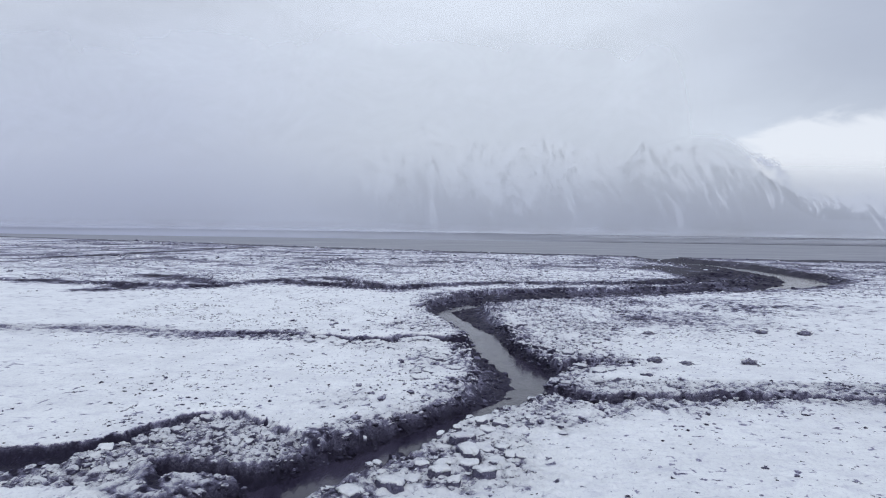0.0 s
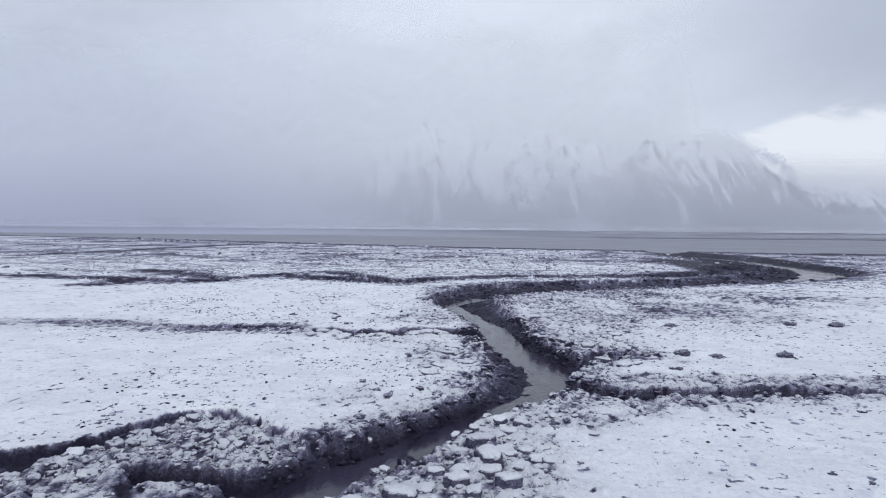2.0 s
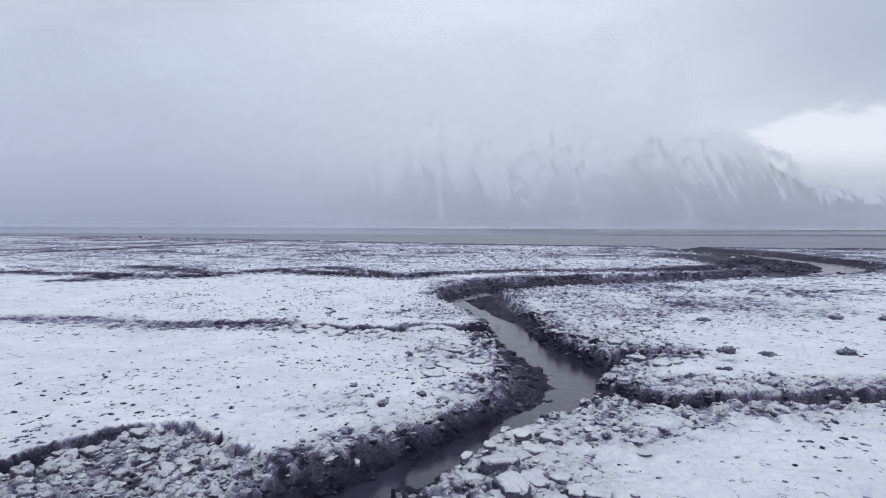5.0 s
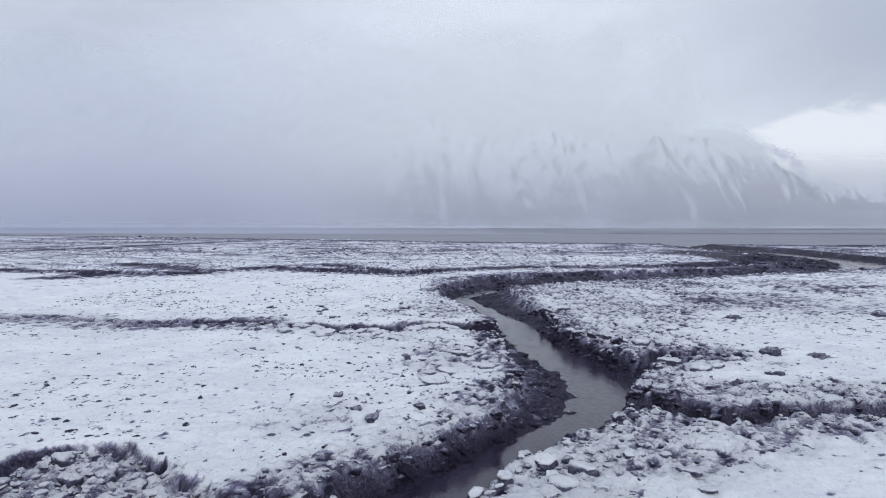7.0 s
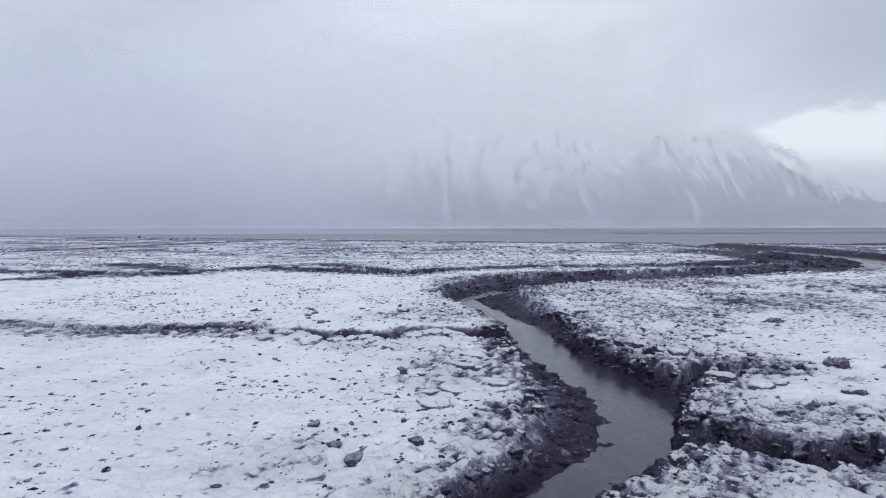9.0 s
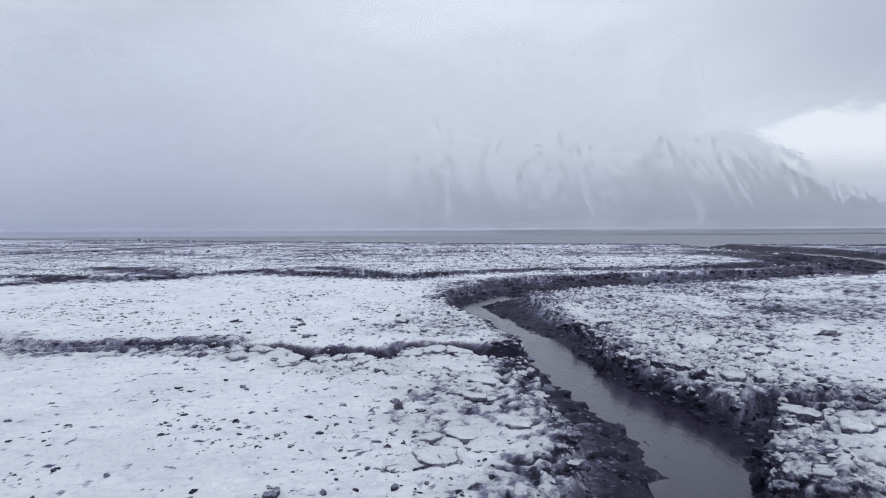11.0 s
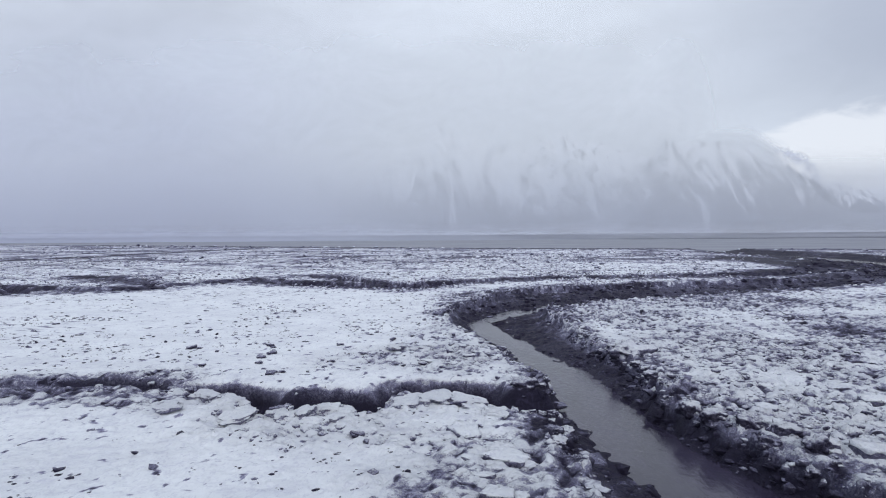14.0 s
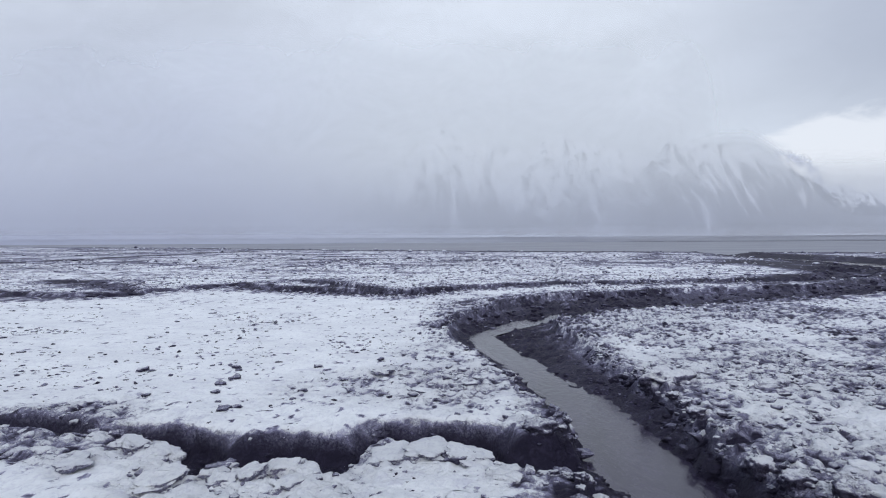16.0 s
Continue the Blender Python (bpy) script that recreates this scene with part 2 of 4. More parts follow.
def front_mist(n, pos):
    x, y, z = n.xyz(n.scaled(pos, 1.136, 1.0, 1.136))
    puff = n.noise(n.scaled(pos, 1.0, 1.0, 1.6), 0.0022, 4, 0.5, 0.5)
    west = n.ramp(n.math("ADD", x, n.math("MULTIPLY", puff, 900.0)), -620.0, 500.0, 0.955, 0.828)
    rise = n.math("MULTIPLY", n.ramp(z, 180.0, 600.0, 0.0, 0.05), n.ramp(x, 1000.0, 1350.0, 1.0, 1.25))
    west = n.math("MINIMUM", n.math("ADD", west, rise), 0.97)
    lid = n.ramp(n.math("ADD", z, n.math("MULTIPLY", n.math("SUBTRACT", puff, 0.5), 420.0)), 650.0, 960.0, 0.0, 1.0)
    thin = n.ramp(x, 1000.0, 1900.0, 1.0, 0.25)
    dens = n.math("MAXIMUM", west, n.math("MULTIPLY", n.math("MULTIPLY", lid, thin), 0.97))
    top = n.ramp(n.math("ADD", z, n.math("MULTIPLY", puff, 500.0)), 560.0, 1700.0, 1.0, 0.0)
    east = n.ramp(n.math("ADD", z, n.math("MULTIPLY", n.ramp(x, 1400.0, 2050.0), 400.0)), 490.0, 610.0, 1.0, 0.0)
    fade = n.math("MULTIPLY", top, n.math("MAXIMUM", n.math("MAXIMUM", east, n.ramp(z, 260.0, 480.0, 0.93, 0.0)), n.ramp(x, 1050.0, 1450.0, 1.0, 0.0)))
    # haze brightness is painted into the tone: lighter aloft, duller low and west
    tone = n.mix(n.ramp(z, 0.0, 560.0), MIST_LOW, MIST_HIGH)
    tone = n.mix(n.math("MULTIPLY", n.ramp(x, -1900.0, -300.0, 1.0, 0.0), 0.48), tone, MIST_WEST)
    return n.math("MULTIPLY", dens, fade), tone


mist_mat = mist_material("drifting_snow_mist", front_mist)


# tinted sheet that paints distance haze and pale sky sheen over the far bars
def low_haze(n, pos):
    x, y, z = n.xyz(pos)
    return n.math("MULTIPLY", n.ramp(z, -2.0, 20.0, 1.0, 0.0), n.ramp(x, -400.0, 250.0, 0.78, 0.36)), n.mix(n.ramp(x, -500.0, 200.0), MIST_WEST, MIST_LOW)


def torn_cloud(n, pos):
    x, y, z = n.xyz(pos)
    curl = n.noise(n.scaled(pos, 1.0, 1.0, 1.3), 0.011, 5, 0.6, 0.9)
    puff = n.math("SUBTRACT", curl, 0.5)
    ex = n.math("DIVIDE", n.math("ADD", n.math("SUBTRACT", x, 1925.0), n.math("MULTIPLY", puff, 130.0)), 265.0)
    ez = n.math("DIVIDE", n.math("ADD", n.math("SUBTRACT", z, 318.0), n.math("MULTIPLY", puff, 130.0)), 215.0)
    far_ = n.math("SQRT", n.math("ADD", n.math("MULTIPLY", ex, ex), n.math("MULTIPLY", ez, ez)))
    rim = n.math("MULTIPLY", n.ramp(far_, 0.45, 0.93), n.ramp(far_, 0.93, 1.06, 1.0, 0.0))
    rim = n.math("MULTIPLY", rim, n.ramp(curl, 0.36, 0.60, 0.15, 0.75))
    return rim, n.mix(0.0, (0.62, 0.66, 0.78), MIST_HIGH)


wisp_mat = mist_material("torn_cloud", torn_cloud)
haze_mat = mist_material("bay_haze_sheet", low_haze)


# ---------------------------------------------------------------- noise on arrays
def lattice(ix, iy, seed):
    h = (ix.astype(np.int64) * 374761393 + iy.astype(np.int64) * 668265263 + seed * 1442695041) & 0xFFFFFFFF
    h = ((h ^ (h >> 13)) * 1274126177) & 0xFFFFFFFF
    return ((h ^ (h >> 16)) & 0xFFFFFF) / float(0xFFFFFF)


def value_noise(x, y, seed=0):
    ix, iy = np.floor(x), np.floor(y)
    fx, fy = x - ix, y - iy
    fx, fy = fx * fx * (3 - 2 * fx), fy * fy * (3 - 2 * fy)
    a, b = lattice(ix, iy, seed), lattice(ix + 1, iy, seed)
    c, d = lattice(ix, iy + 1, seed), lattice(ix + 1, iy + 1, seed)
    return (a + (b - a) * fx) * (1 - fy) + (c + (d - c) * fx) * fy


def fractal(x, y, octaves=4, seed=0, gain=0.5):
    total, amp, norm = 0, 1.0, 0
    for k in range(octaves):
        total = total + amp * value_noise(x * 2 ** k + 17.3 * k, y * 2 ** k - 9.1 * k, seed + k)
        norm += amp
        amp *= gain
    return total / norm


def lumps(x, y, seed=0):
    """Rounded clods of uneven size packed on a plane: height 0 to 1."""
    ix, iy = np.floor(x), np.floor(y)
    best = np.zeros_like(x)
    for ox in (-1, 0, 1):
        for oy in (-1, 0, 1):
            cx, cy = ix + ox, iy + oy
            jx, jy = cx + 0.15 + 0.7 * lattice(cx, cy, seed), cy + 0.15 + 0.7 * lattice(cx, cy, seed + 1)
            r = 0.38 + 0.5 * lattice(cx, cy, seed + 2) ** 1.5
            q = 0.7 + 0.6 * lattice(cx, cy, seed + 3)
            d2 = ((x - jx) * q) ** 2 + ((y - jy) / q) ** 2
            best = np.maximum(best, np.sqrt(np.maximum(0, r * r - d2)) * (0.55 + 0.6 * lattice(cx, cy, seed + 4)))
    return best


def smooth(v, lo, hi):
    s = np.clip((v - lo) / (hi - lo), 0, 1)
    return s * s * (3 - 2 * s)


# ---------------------------------------------------------------- plan of the tidal flat
LEFT_BANK = [(-60, -90), (-44, -55), (-38, -25), (-24, -5), (-15, 8), (-12, 15), (-9.4, 19), (-7.4, 22.3), (-6.3, 24.7), (-5.3, 26.5), (-3.5, 27.6), (-1.7, 30.5), (-0.3, 32.5), (0.9, 34.3), (1.7, 36.8),
             (2.1, 39.9), (1.9, 43.0), (1.6, 46.0), (1.3, 48.8), (1.6, 50.5), (1.7, 53.0), (1.5, 54.8), (0.9, 57.4), (0.1, 60.6), (-1.2, 66),
             (-2.7, 70), (-3.3, 74), (-2.9, 79.5), (-1, 84.5), (1.8, 91), (5.6, 96), (12, 98.8), (20, 102), (31, 105), (41, 109.5), (53, 120), (60, 131), (66, 143), (67, 160), (68, 185), (71, 205), (70, 235), (76, 262)]
RIGHT_BANK = [(-56, -92), (-40, -57), (-34, -28), (-20, -8), (-12, 6), (-9, 14), (-6.2, 18), (-4.0, 20.9), (-3.0, 22.6), (-1.7, 24.2), (-0.2, 26.3), (1.3, 28.9), (3.0, 31.6), (5.0, 33.2), (5.8, 34.8),
              (6.5, 37.0), (7.6, 39.5), (8.5, 41.5), (8.5, 43.4), (7.9, 45.5), (7.2, 47.5), (6.8, 49.2), (6.1, 51.8), (6.1, 55.4), (6.4, 58), (5.4, 62.6),
              (5.1, 67.8), (4.4, 74.2), (4.0, 78.2), (5.2, 80.2), (12.6, 85.2), (21, 89.6), (31, 94.5), (41, 100), (50, 103.5), (69, 115), (81, 128.5), (87, 146), (88, 164), (91, 190), (88, 212), (86, 235), (92, 262)]
WATER_LEFT = [(-59.4, -90.2), (-43.4, -55.2), (-37.4, -25.4), (-23.4, -5.4), (-14.4, 7.8), (-11.5, 15), (-9, 19.6), (-6.9, 22.8), (-5, 25.2), (-3.2, 27.8), (-1, 30.4), (0.9, 33.2), (2.9, 35.5), (4.4, 37.1), (5.0, 39.9),
              (4.9, 42), (4.1, 46.2), (3.1, 49.5), (2.3, 53.5), (2.2, 57.5), (1.5, 63), (0.5, 67), (-0.7, 71.5), (-1.3, 76.3), (0.0, 80.0),
              (2.4, 84), (6, 88), (12, 92.5), (22, 97.6), (36, 102.2), (49, 108.5), (62, 120), (72, 134), (78, 150), (80, 165), (82.5, 185), (83.5, 200), (79, 214), (77.5, 235), (84, 262)]
WATER_RIGHT = [(-56.6, -91.6), (-40.6, -56.6), (-34.6, -27.6), (-20.6, -7.5), (-12.5, 6.4), (-9.5, 14.5), (-7, 18.6), (-4.8, 22.2), (-3.3, 25.0), (-1.9, 27.2), (0.1, 29.5), (1.6, 31.9), (3.0, 33.7), (4.8, 35.4), (6.2, 37.1),
               (7.0, 39.6), (7.6, 42), (7.3, 44.6), (6.3, 47.8), (5.5, 51), (5.1, 54), (4.9, 57), (4.4, 60.8), (3.0, 64), (1.6, 69), (0.0, 74),
               (-0.3, 76.6), (1.4, 80), (4.0, 83.6), (7.5, 86.6), (13, 90.2), (23, 95), (37, 99.6), (52, 106.5), (68, 118), (79, 131), (84.5, 148), (86, 166), (86.5, 185), (86.5, 201), (80.8, 216), (79, 235), (86, 262)]
# side gullies: x, y, half width, depth
GULLIES = {
    "near_left": [(-14.5, 53.4, 0.5, 0.5), (-16, 53.4, 0.6, 0.48), (-19, 53.2, 0.55, 0.36), (-22.5, 52.6, 0.6, 0.34), (-25.5, 53.8, 0.6, 0.36), (-30, 54.4, 0.6, 0.36), (-36, 54.4, 0.6, 0.34), (-42, 54.4, 0.6, 0.34), (-55, 56, 0.5, 0.3)],
    "far_left": [(-80, 101.5, 1.2, 0.6), (-70, 100, 1.4, 0.7), (-58, 99, 1.6, 0.8), (-51, 96, 2.4, 1.0), (-44, 95, 2.6, 1.0), (-38.5, 96.5, 2.3, 0.95), (-34.5, 103, 1.7, 0.9), (-30, 109, 1.8, 0.9),
                 (-24, 104, 2.2, 1.0), (-16.5, 100, 2.3, 1.0), (-10, 98, 2.3, 1.0), (-4, 102, 2.0, 1.0), (3, 107, 1.9, 0.95), (10, 110.5, 1.9, 0.9), (20, 112.5, 2.0, 0.9), (33, 115, 2.4, 0.9), (42, 118, 3.0, 1.0), (52, 126, 4.1, 1.0), (64, 146, 5.4, 1.0)],
    "far_spur": [(-51, 95, 2.0, 0.8), (-49, 90.5, 1.6, 0.6), (-52, 87.5, 0.8, 0.3)],
    "far_fork": [(-38, 99, 1.4, 0.6), (-45, 106, 1.6, 0.55), (-52, 113, 1.2, 0.4), (-58, 115, 0.7, 0.2)],
    "far_twig": [(-12, 101, 1.5, 0.7), (-18, 108.5, 1.6, 0.6), (-24, 116, 1.2, 0.4)],
    "right": [(5.6, 35.9, 0.9, 1.02), (7.6, 35.0, 1.0, 0.95), (8.8, 33.6, 0.9, 0.92), (10.8, 34.6, 0.8, 0.8), (15, 34.9, 0.8, 0.66), (20, 35.5, 0.8, 0.6), (26, 34.9, 0.8, 0.5), (36, 35.8, 0.8, 0.4), (50, 37, 0.5, 0.3)],
    "slot": [(7.8, 41.4, 0.8, 0.95), (9.3, 43.5, 0.55, 0.75), (11.1, 44.3, 0.45, 0.6), (12.5, 43.8, 0.3, 0.3)],
    "crease": [(-119, 166, 0.6, 0.3), (-113, 190, 0.8, 0.4), (-108, 225, 1.0, 0.4), (-104, 262, 1.0, 0.4), (-98, 300, 1.2, 0.4)],
}
# steep-sided hollows: ring of the upper edge, depth
GULLY_LIP = [(-17.5, 53.95), (-14.6, 54.1), (-12.6, 53.6), (-10.6, 53.4), (-8.7, 53.2), (-7.9, 52.5), (-7.3, 52.4), (-6.8, 52.9), (-5.1, 52.95), (-4.0, 54.1), (-1.8, 54.0), (-0.3, 53.7), (0.3, 52.9), (2.2, 52.3),
             (2.2, 50.2), (0.6, 50.0), (-0.1, 50.2), (-0.9, 51.1), (-2.4, 51.5), (-3.6, 52.2), (-4.05, 50.9), (-4.35, 49.2), (-5.0, 50.1), (-5.6, 50.7), (-6.5, 49.9), (-7.6, 50.1), (-8.2, 49.2), (-8.95, 50.4), (-10.3, 51.9), (-11.8, 52.6), (-13.4, 52.7), (-15.0, 53.1), (-17.5, 53.0)]
MUD_DITCH = [(-48, 24.2), (-30, 24.0), (-18.3, 24.6), (-16.9, 24.9), (-15.2, 25.6), (-14.3, 26.5), (-14.0, 27.6), (-13.3, 28.6), (-13.1, 27.4), (-13.3, 25.7), (-14.6, 24.0), (-15.6, 22.9), (-18, 22.6), (-30, 22.4), (-48, 22.6)]
SLUMP = [(-14.3, 26.5), (-14.0, 27.8), (-13.2, 28.9), (-12.85, 30.0), (-12.1, 30.6), (-10.1, 30.8), (-9.2, 29.9), (-7.7, 28.9), (-6.4, 27.6), (-5.6, 26.2), (-5.8, 25.2), (-6.5, 24.3), (-7.4, 23.9), (-8.6, 24.05), (-9.7, 23.9), (-10.6, 24.1), (-11.6, 23.2),
         (-11.0, 21.6), (-12.2, 20.9), (-15, 20.8), (-20, 20.6), (-30, 20.4), (-48, 20.4), (-48, 22.8), (-18, 23.1), (-15.6, 23.5)]
SLUMP_FOOT = [(-5.4, 25.4), (-5.9, 24.7), (-6.6, 23.9), (-7.4, 23.6), (-8.6, 23.75), (-9.7, 23.6), (-10.6, 23.8), (-11.4, 23.2), (-10.4, 22.2), (-9.6, 22.3), (-8.3, 22.3), (-7.3, 22.2), (-6.3, 22.4)]
WATER_Z, BAY_Z = -1.0, -1.5


def along(x, y, line):
    """Distance from the points to a line, and the line's further columns at the nearest place."""
    line = np.array(line, float)
    best = np.full(x.shape, 1e9)
    extra = [np.zeros(x.shape) for _ in range(line.shape[1] - 2)]
    for a, b in zip(line[:-1], line[1:]):
        ex, ey = b[0] - a[0], b[1] - a[1]
        s = np.clip(((x - a[0]) * ex + (y - a[1]) * ey) / (ex * ex + ey * ey), 0, 1)
        d = np.hypot(x - a[0] - s * ex, y - a[1] - s * ey)
        near = d < best
        best = np.where(near, d, best)
        for k in range(len(extra)):
            extra[k] = np.where(near, a[2 + k] + s * (b[2 + k] - a[2 + k]), extra[k])
    return (best, *extra)


def inside(x, y, ring):
    hit = np.zeros(x.shape, bool)
    for (ax, ay), (bx, by) in zip(ring, ring[1:] + ring[:1]):
        if ay == by:
            continue
        hit ^= ((ay > y) != (by > y)) & (x < (bx - ax) * (y - ay) / (by - ay) + ax)
    return hit


def shore_line(x):
    return np.interp(x, [-900, -390, -190, -60, 20, 88, 130, 300, 900], [700, 508, 395, 318, 280, 256, 243, 262, 330])


def ring_depth(x, y, ring):
    """Distance inside a ring; negative outside it."""
    d = along(x, y, ring + ring[:1])[0]
    return np.where(inside(x, y, ring), d, -d)


def blob(x, y, cx, cy, rx, ry):
    return np.exp(-(((x - cx) / rx) ** 2 + ((y - cy) / ry) ** 2))


# slumps and rubble: x, y, half sizes, strength
SLUMPS = [(1.2, 25.0, 3.8, 4.2, 1.0), (4.6, 30.0, 3.6, 2.0, 0.75), (-0.9, 43.5, 2.9, 6.5, 0.62),
          (9.5, 50, 5, 5.5, 0.8), (12, 61, 8, 10, 0.7), (24, 66, 15, 13, 0.52), (38, 80, 22, 12, 0.46), (20, 82, 12, 8, 0.6), (13, 37.6, 9, 1.7, 0.85), (24, 37.3, 8, 1.7, 0.8), (36, 37.5, 9, 1.7, 0.7), (-20.5, 52.2, 4.5, 1.2, 0.9), (-4, 47.6, 4.0, 1.7, 0.5), (-6.2, 48.0, 2.6, 1.9, 0.65), (-12, 50.6, 4.0, 1.0, 0.7),
          (-2.0, 58.5, 2.6, 4.5, 0.8), (-5.5, 58.0, 4.5, 4.0, 0.40), (-4, 61, 4, 1.2, 0.6), (-3, 66, 3, 4, 0.6), (9, 76, 7, 10, 0.7), (0.0, 86, 6, 6, 0.6), (10, 92, 14, 4, 0.6), (5.5, 31.5, 2.2, 1.2, 0.7), (-4.4, 32.8, 4.4, 3.0, 0.36), (-2.8, 41.1, 0.9, 1.3, 0.6)]


def flat(x, y):
    """Height and snow cover of the tidal flat at points given as flat arrays."""
    edge_x, edge_y = 0.12 * (value_noise(x * 4, y * 4, 15) - 0.5), 0.12 * (value_noise(x * 4, y * 4, 16) - 0.5)
    wx = x + edge_x + 0.5 * (fractal(x * 0.7, y * 0.7, 3, 11) - 0.5) + 0.30 * (fractal(x * 2.2, y * 2.2, 2, 21) - 0.5)
    wy = y + edge_y + 0.5 * (fractal(x * 0.7, y * 0.7, 3, 31) - 0.5) + 0.30 * (fractal(x * 2.2, y * 2.2, 2, 41) - 0.5)
    creek = inside(wx, wy, LEFT_BANK + RIGHT_BANK[::-1])
    wet = inside(wx, wy, WATER_LEFT + WATER_RIGHT[::-1])
    d_top = np.minimum(along(wx, wy, LEFT_BANK)[0], along(wx, wy, RIGHT_BANK)[0])
    d_wet = np.minimum(along(wx, wy, WATER_LEFT)[0], along(wx, wy, WATER_RIGHT)[0])
    share = d_top / (d_top + d_wet + 1e-6)
    fall = 0.46 * smooth(d_top, -0.05, 0.5) + 0.66 * share ** 1.2
    drop = 1.08 * smooth(np.where(creek, d_top, -d_top), -0.16, 0.46)
    carve = np.where(creek, np.where(wet, drop + 0.42 * smooth(d_wet, 0, 0.8), np.minimum(fall, drop + 0.04)), drop)
    out = np.where(creek, 0, d_top)
    sway = 2.4 * (fractal(x * 0.16, y * 0.16, 3, 25) - 0.5) * smooth(y, 70, 90) + 0.5 * (fractal(x * 0.5, y * 0.5, 2, 26) - 0.5)
    ragged = 0.72 + 0.6 * fractal(x * 0.45, y * 0.45, 3, 27) + smooth(y, 70, 90) * 0.9 * (fractal(x * 0.1, y * 0.1, 2, 28) - 0.4)
    for line in GULLIES.values():
        d, hw, dep = along(wx + sway, wy - sway, line)
        hw = hw * ragged
        carve = np.maximum(carve, dep * (1 - smooth(d, hw * (0.35 + 0.33 * smooth(60 - y, 0, 5)), hw)))
        out = np.minimum(out, np.maximum(0, d - hw))
    cut = np.zeros(x.shape)
    for ring, dep, wide in ((GULLY_LIP, 0.95, 0.34), (MUD_DITCH, 0.62, 0.45), (SLUMP_FOOT, 1.04, 0.30)):
        s = ring_depth(wx, wy, ring)
        carve = np.maximum(carve, dep * smooth(s, -0.10, wide))
        cut = np.maximum(cut, smooth(s, -0.05, 0.12))
        clean = 3.0 if ring is MUD_DITCH else 2.5 * smooth(wy, 52.4, 52.9) if ring is GULLY_LIP else 0.0
        out = np.minimum(out, np.maximum(0, -s) + np.where(s < 0, clean, 0))
    s = ring_depth(wx, wy, SLUMP)
    slid = smooth(s, -0.10, 0.22)
    scar = smooth(s, -0.06, 0.06) * (1 - smooth(s, 0.30, 0.75)) * smooth(wy + 0.35 * (wx + 13), 25.2, 26.4) * (0.35 + 0.65 * smooth(-9.2 - wx, 0, 1.2))
    carved = smooth(carve, 0.03, 0.25)
    # rough ground: broken ice and clods along the edges, and in the slumps
    patch = fractal(x * 0.16, y * 0.22, 3, 51)
    rough = np.exp(-out / 2.0) * (0.5 + 0.75 * patch)
    for cx, cy, rx, ry, a in SLUMPS:
        rough = np.maximum(rough, a * blob(x, y, cx, cy, rx, ry))
    rough = np.maximum(rough, 0.95 * slid)
    rough = np.clip(rough + 0.5 * (fractal(x * 0.45, y * 0.45, 3, 55) - 0.5) * smooth(rough, 0.08, 0.4), 0, 1) * (1 - 0.7 * carved)
    bx, by = x + 0.3 * (value_noise(x * 2, y * 2, 57) - 0.5), y + 0.3 * (value_noise(x * 2, y * 2, 58) - 0.5)
    big, small = lumps(bx * 1.5, by * 1.5, 61), lumps(bx * 4.1, by * 4.1, 71)
    grain = fractal(x * 2.6, y * 2.6, 2, 81, 0.55) - 0.5
    height = 0.22 * (fractal(x * 0.05, y * 0.05, 2, 91) - 0.5) + 0.12 * (fractal(x * 0.4, y * 0.4, 3, 95) - 0.5) + 0.02 * grain
    crumb = value_noise(x * 4.6, y * 4.6, 85) - 0.5
    gravel = value_noise(x * 5.4, y * 4.6, 89) - 0.5
    height = height + rough * (0.34 * big + 0.17 * small + 0.30 * grain + 0.14 * crumb + 0.16 * gravel - 0.13) + 0.035 * gravel + 0.04 * crumb * smooth(patch, 0.35, 0.6)
    part_way = np.clip(carve / 1.05, 0, 1)
    calm = 1 - 0.5 * smooth(4 * part_way * (1 - part_way), 0.15, 0.7)
    calm = calm * np.where(creek, 0.3 + 0.7 * smooth(d_wet, 0.1, 1.1), 1.0)
    height = height - carve + calm * carved * (0.40 * grain + 0.12 * crumb + 0.20 * lumps(bx * 2.4, by * 2.4, 75) + 0.10 * small - 0.08)
    height = height + carved * smooth(y, 68, 88) * 0.75 * (fractal(x * 0.55, y * 0.3, 3, 87, 0.6) - 0.5)
    # the slump has dropped below the snow around it
    height = height - (1 - carved) * slid * (0.16 + 0.20 * smooth(y, 24.2, 28.5) + 0.16 * smooth(-11 - x, 0, 2) * smooth(25 - y, 0, 2) + 0.24 * scar)
    # snow: thin on clods' flanks, gone from the cut banks; gaps darkened for crevice shade
    seam = smooth(rough, 0.12, 0.6)
    cover = 1.37 - 0.40 * rough - 0.32 * seam * smooth(0.30 - big, 0, 0.26) - 0.26 * seam * smooth(0.25 - small, 0, 0.22) + 0.6 * seam * (crumb + 0.7 * grain) + 0.8 * seam * gravel
    dirt = fractal(x * 1.5, y * 1.5, 3, 101, 0.68)
    cover = cover - 0.45 * smooth(dirt, 0.52, 0.68) * (0.04 + 0.8 * smooth(rough + 0.3 * patch, 0.28, 0.62)) - (0.18 + 0.5 * smooth(y, 70, 95)) * np.exp(-out / 1.8) * patch
    fleck = fractal(x * 3.2, y * 3.2, 3, 111) * (0.6 + 0.4 * smooth(y, 8, 18))
    cover = cover - 0.34 * smooth(y, 8, 18) * smooth(fractal(x * 2.2, y * 3.0, 4, 113, 0.66), 0.57, 0.72) - 0.8 * smooth(fleck, 0.67, 0.78) - 0.10 * smooth(patch, 0.45, 0.7)
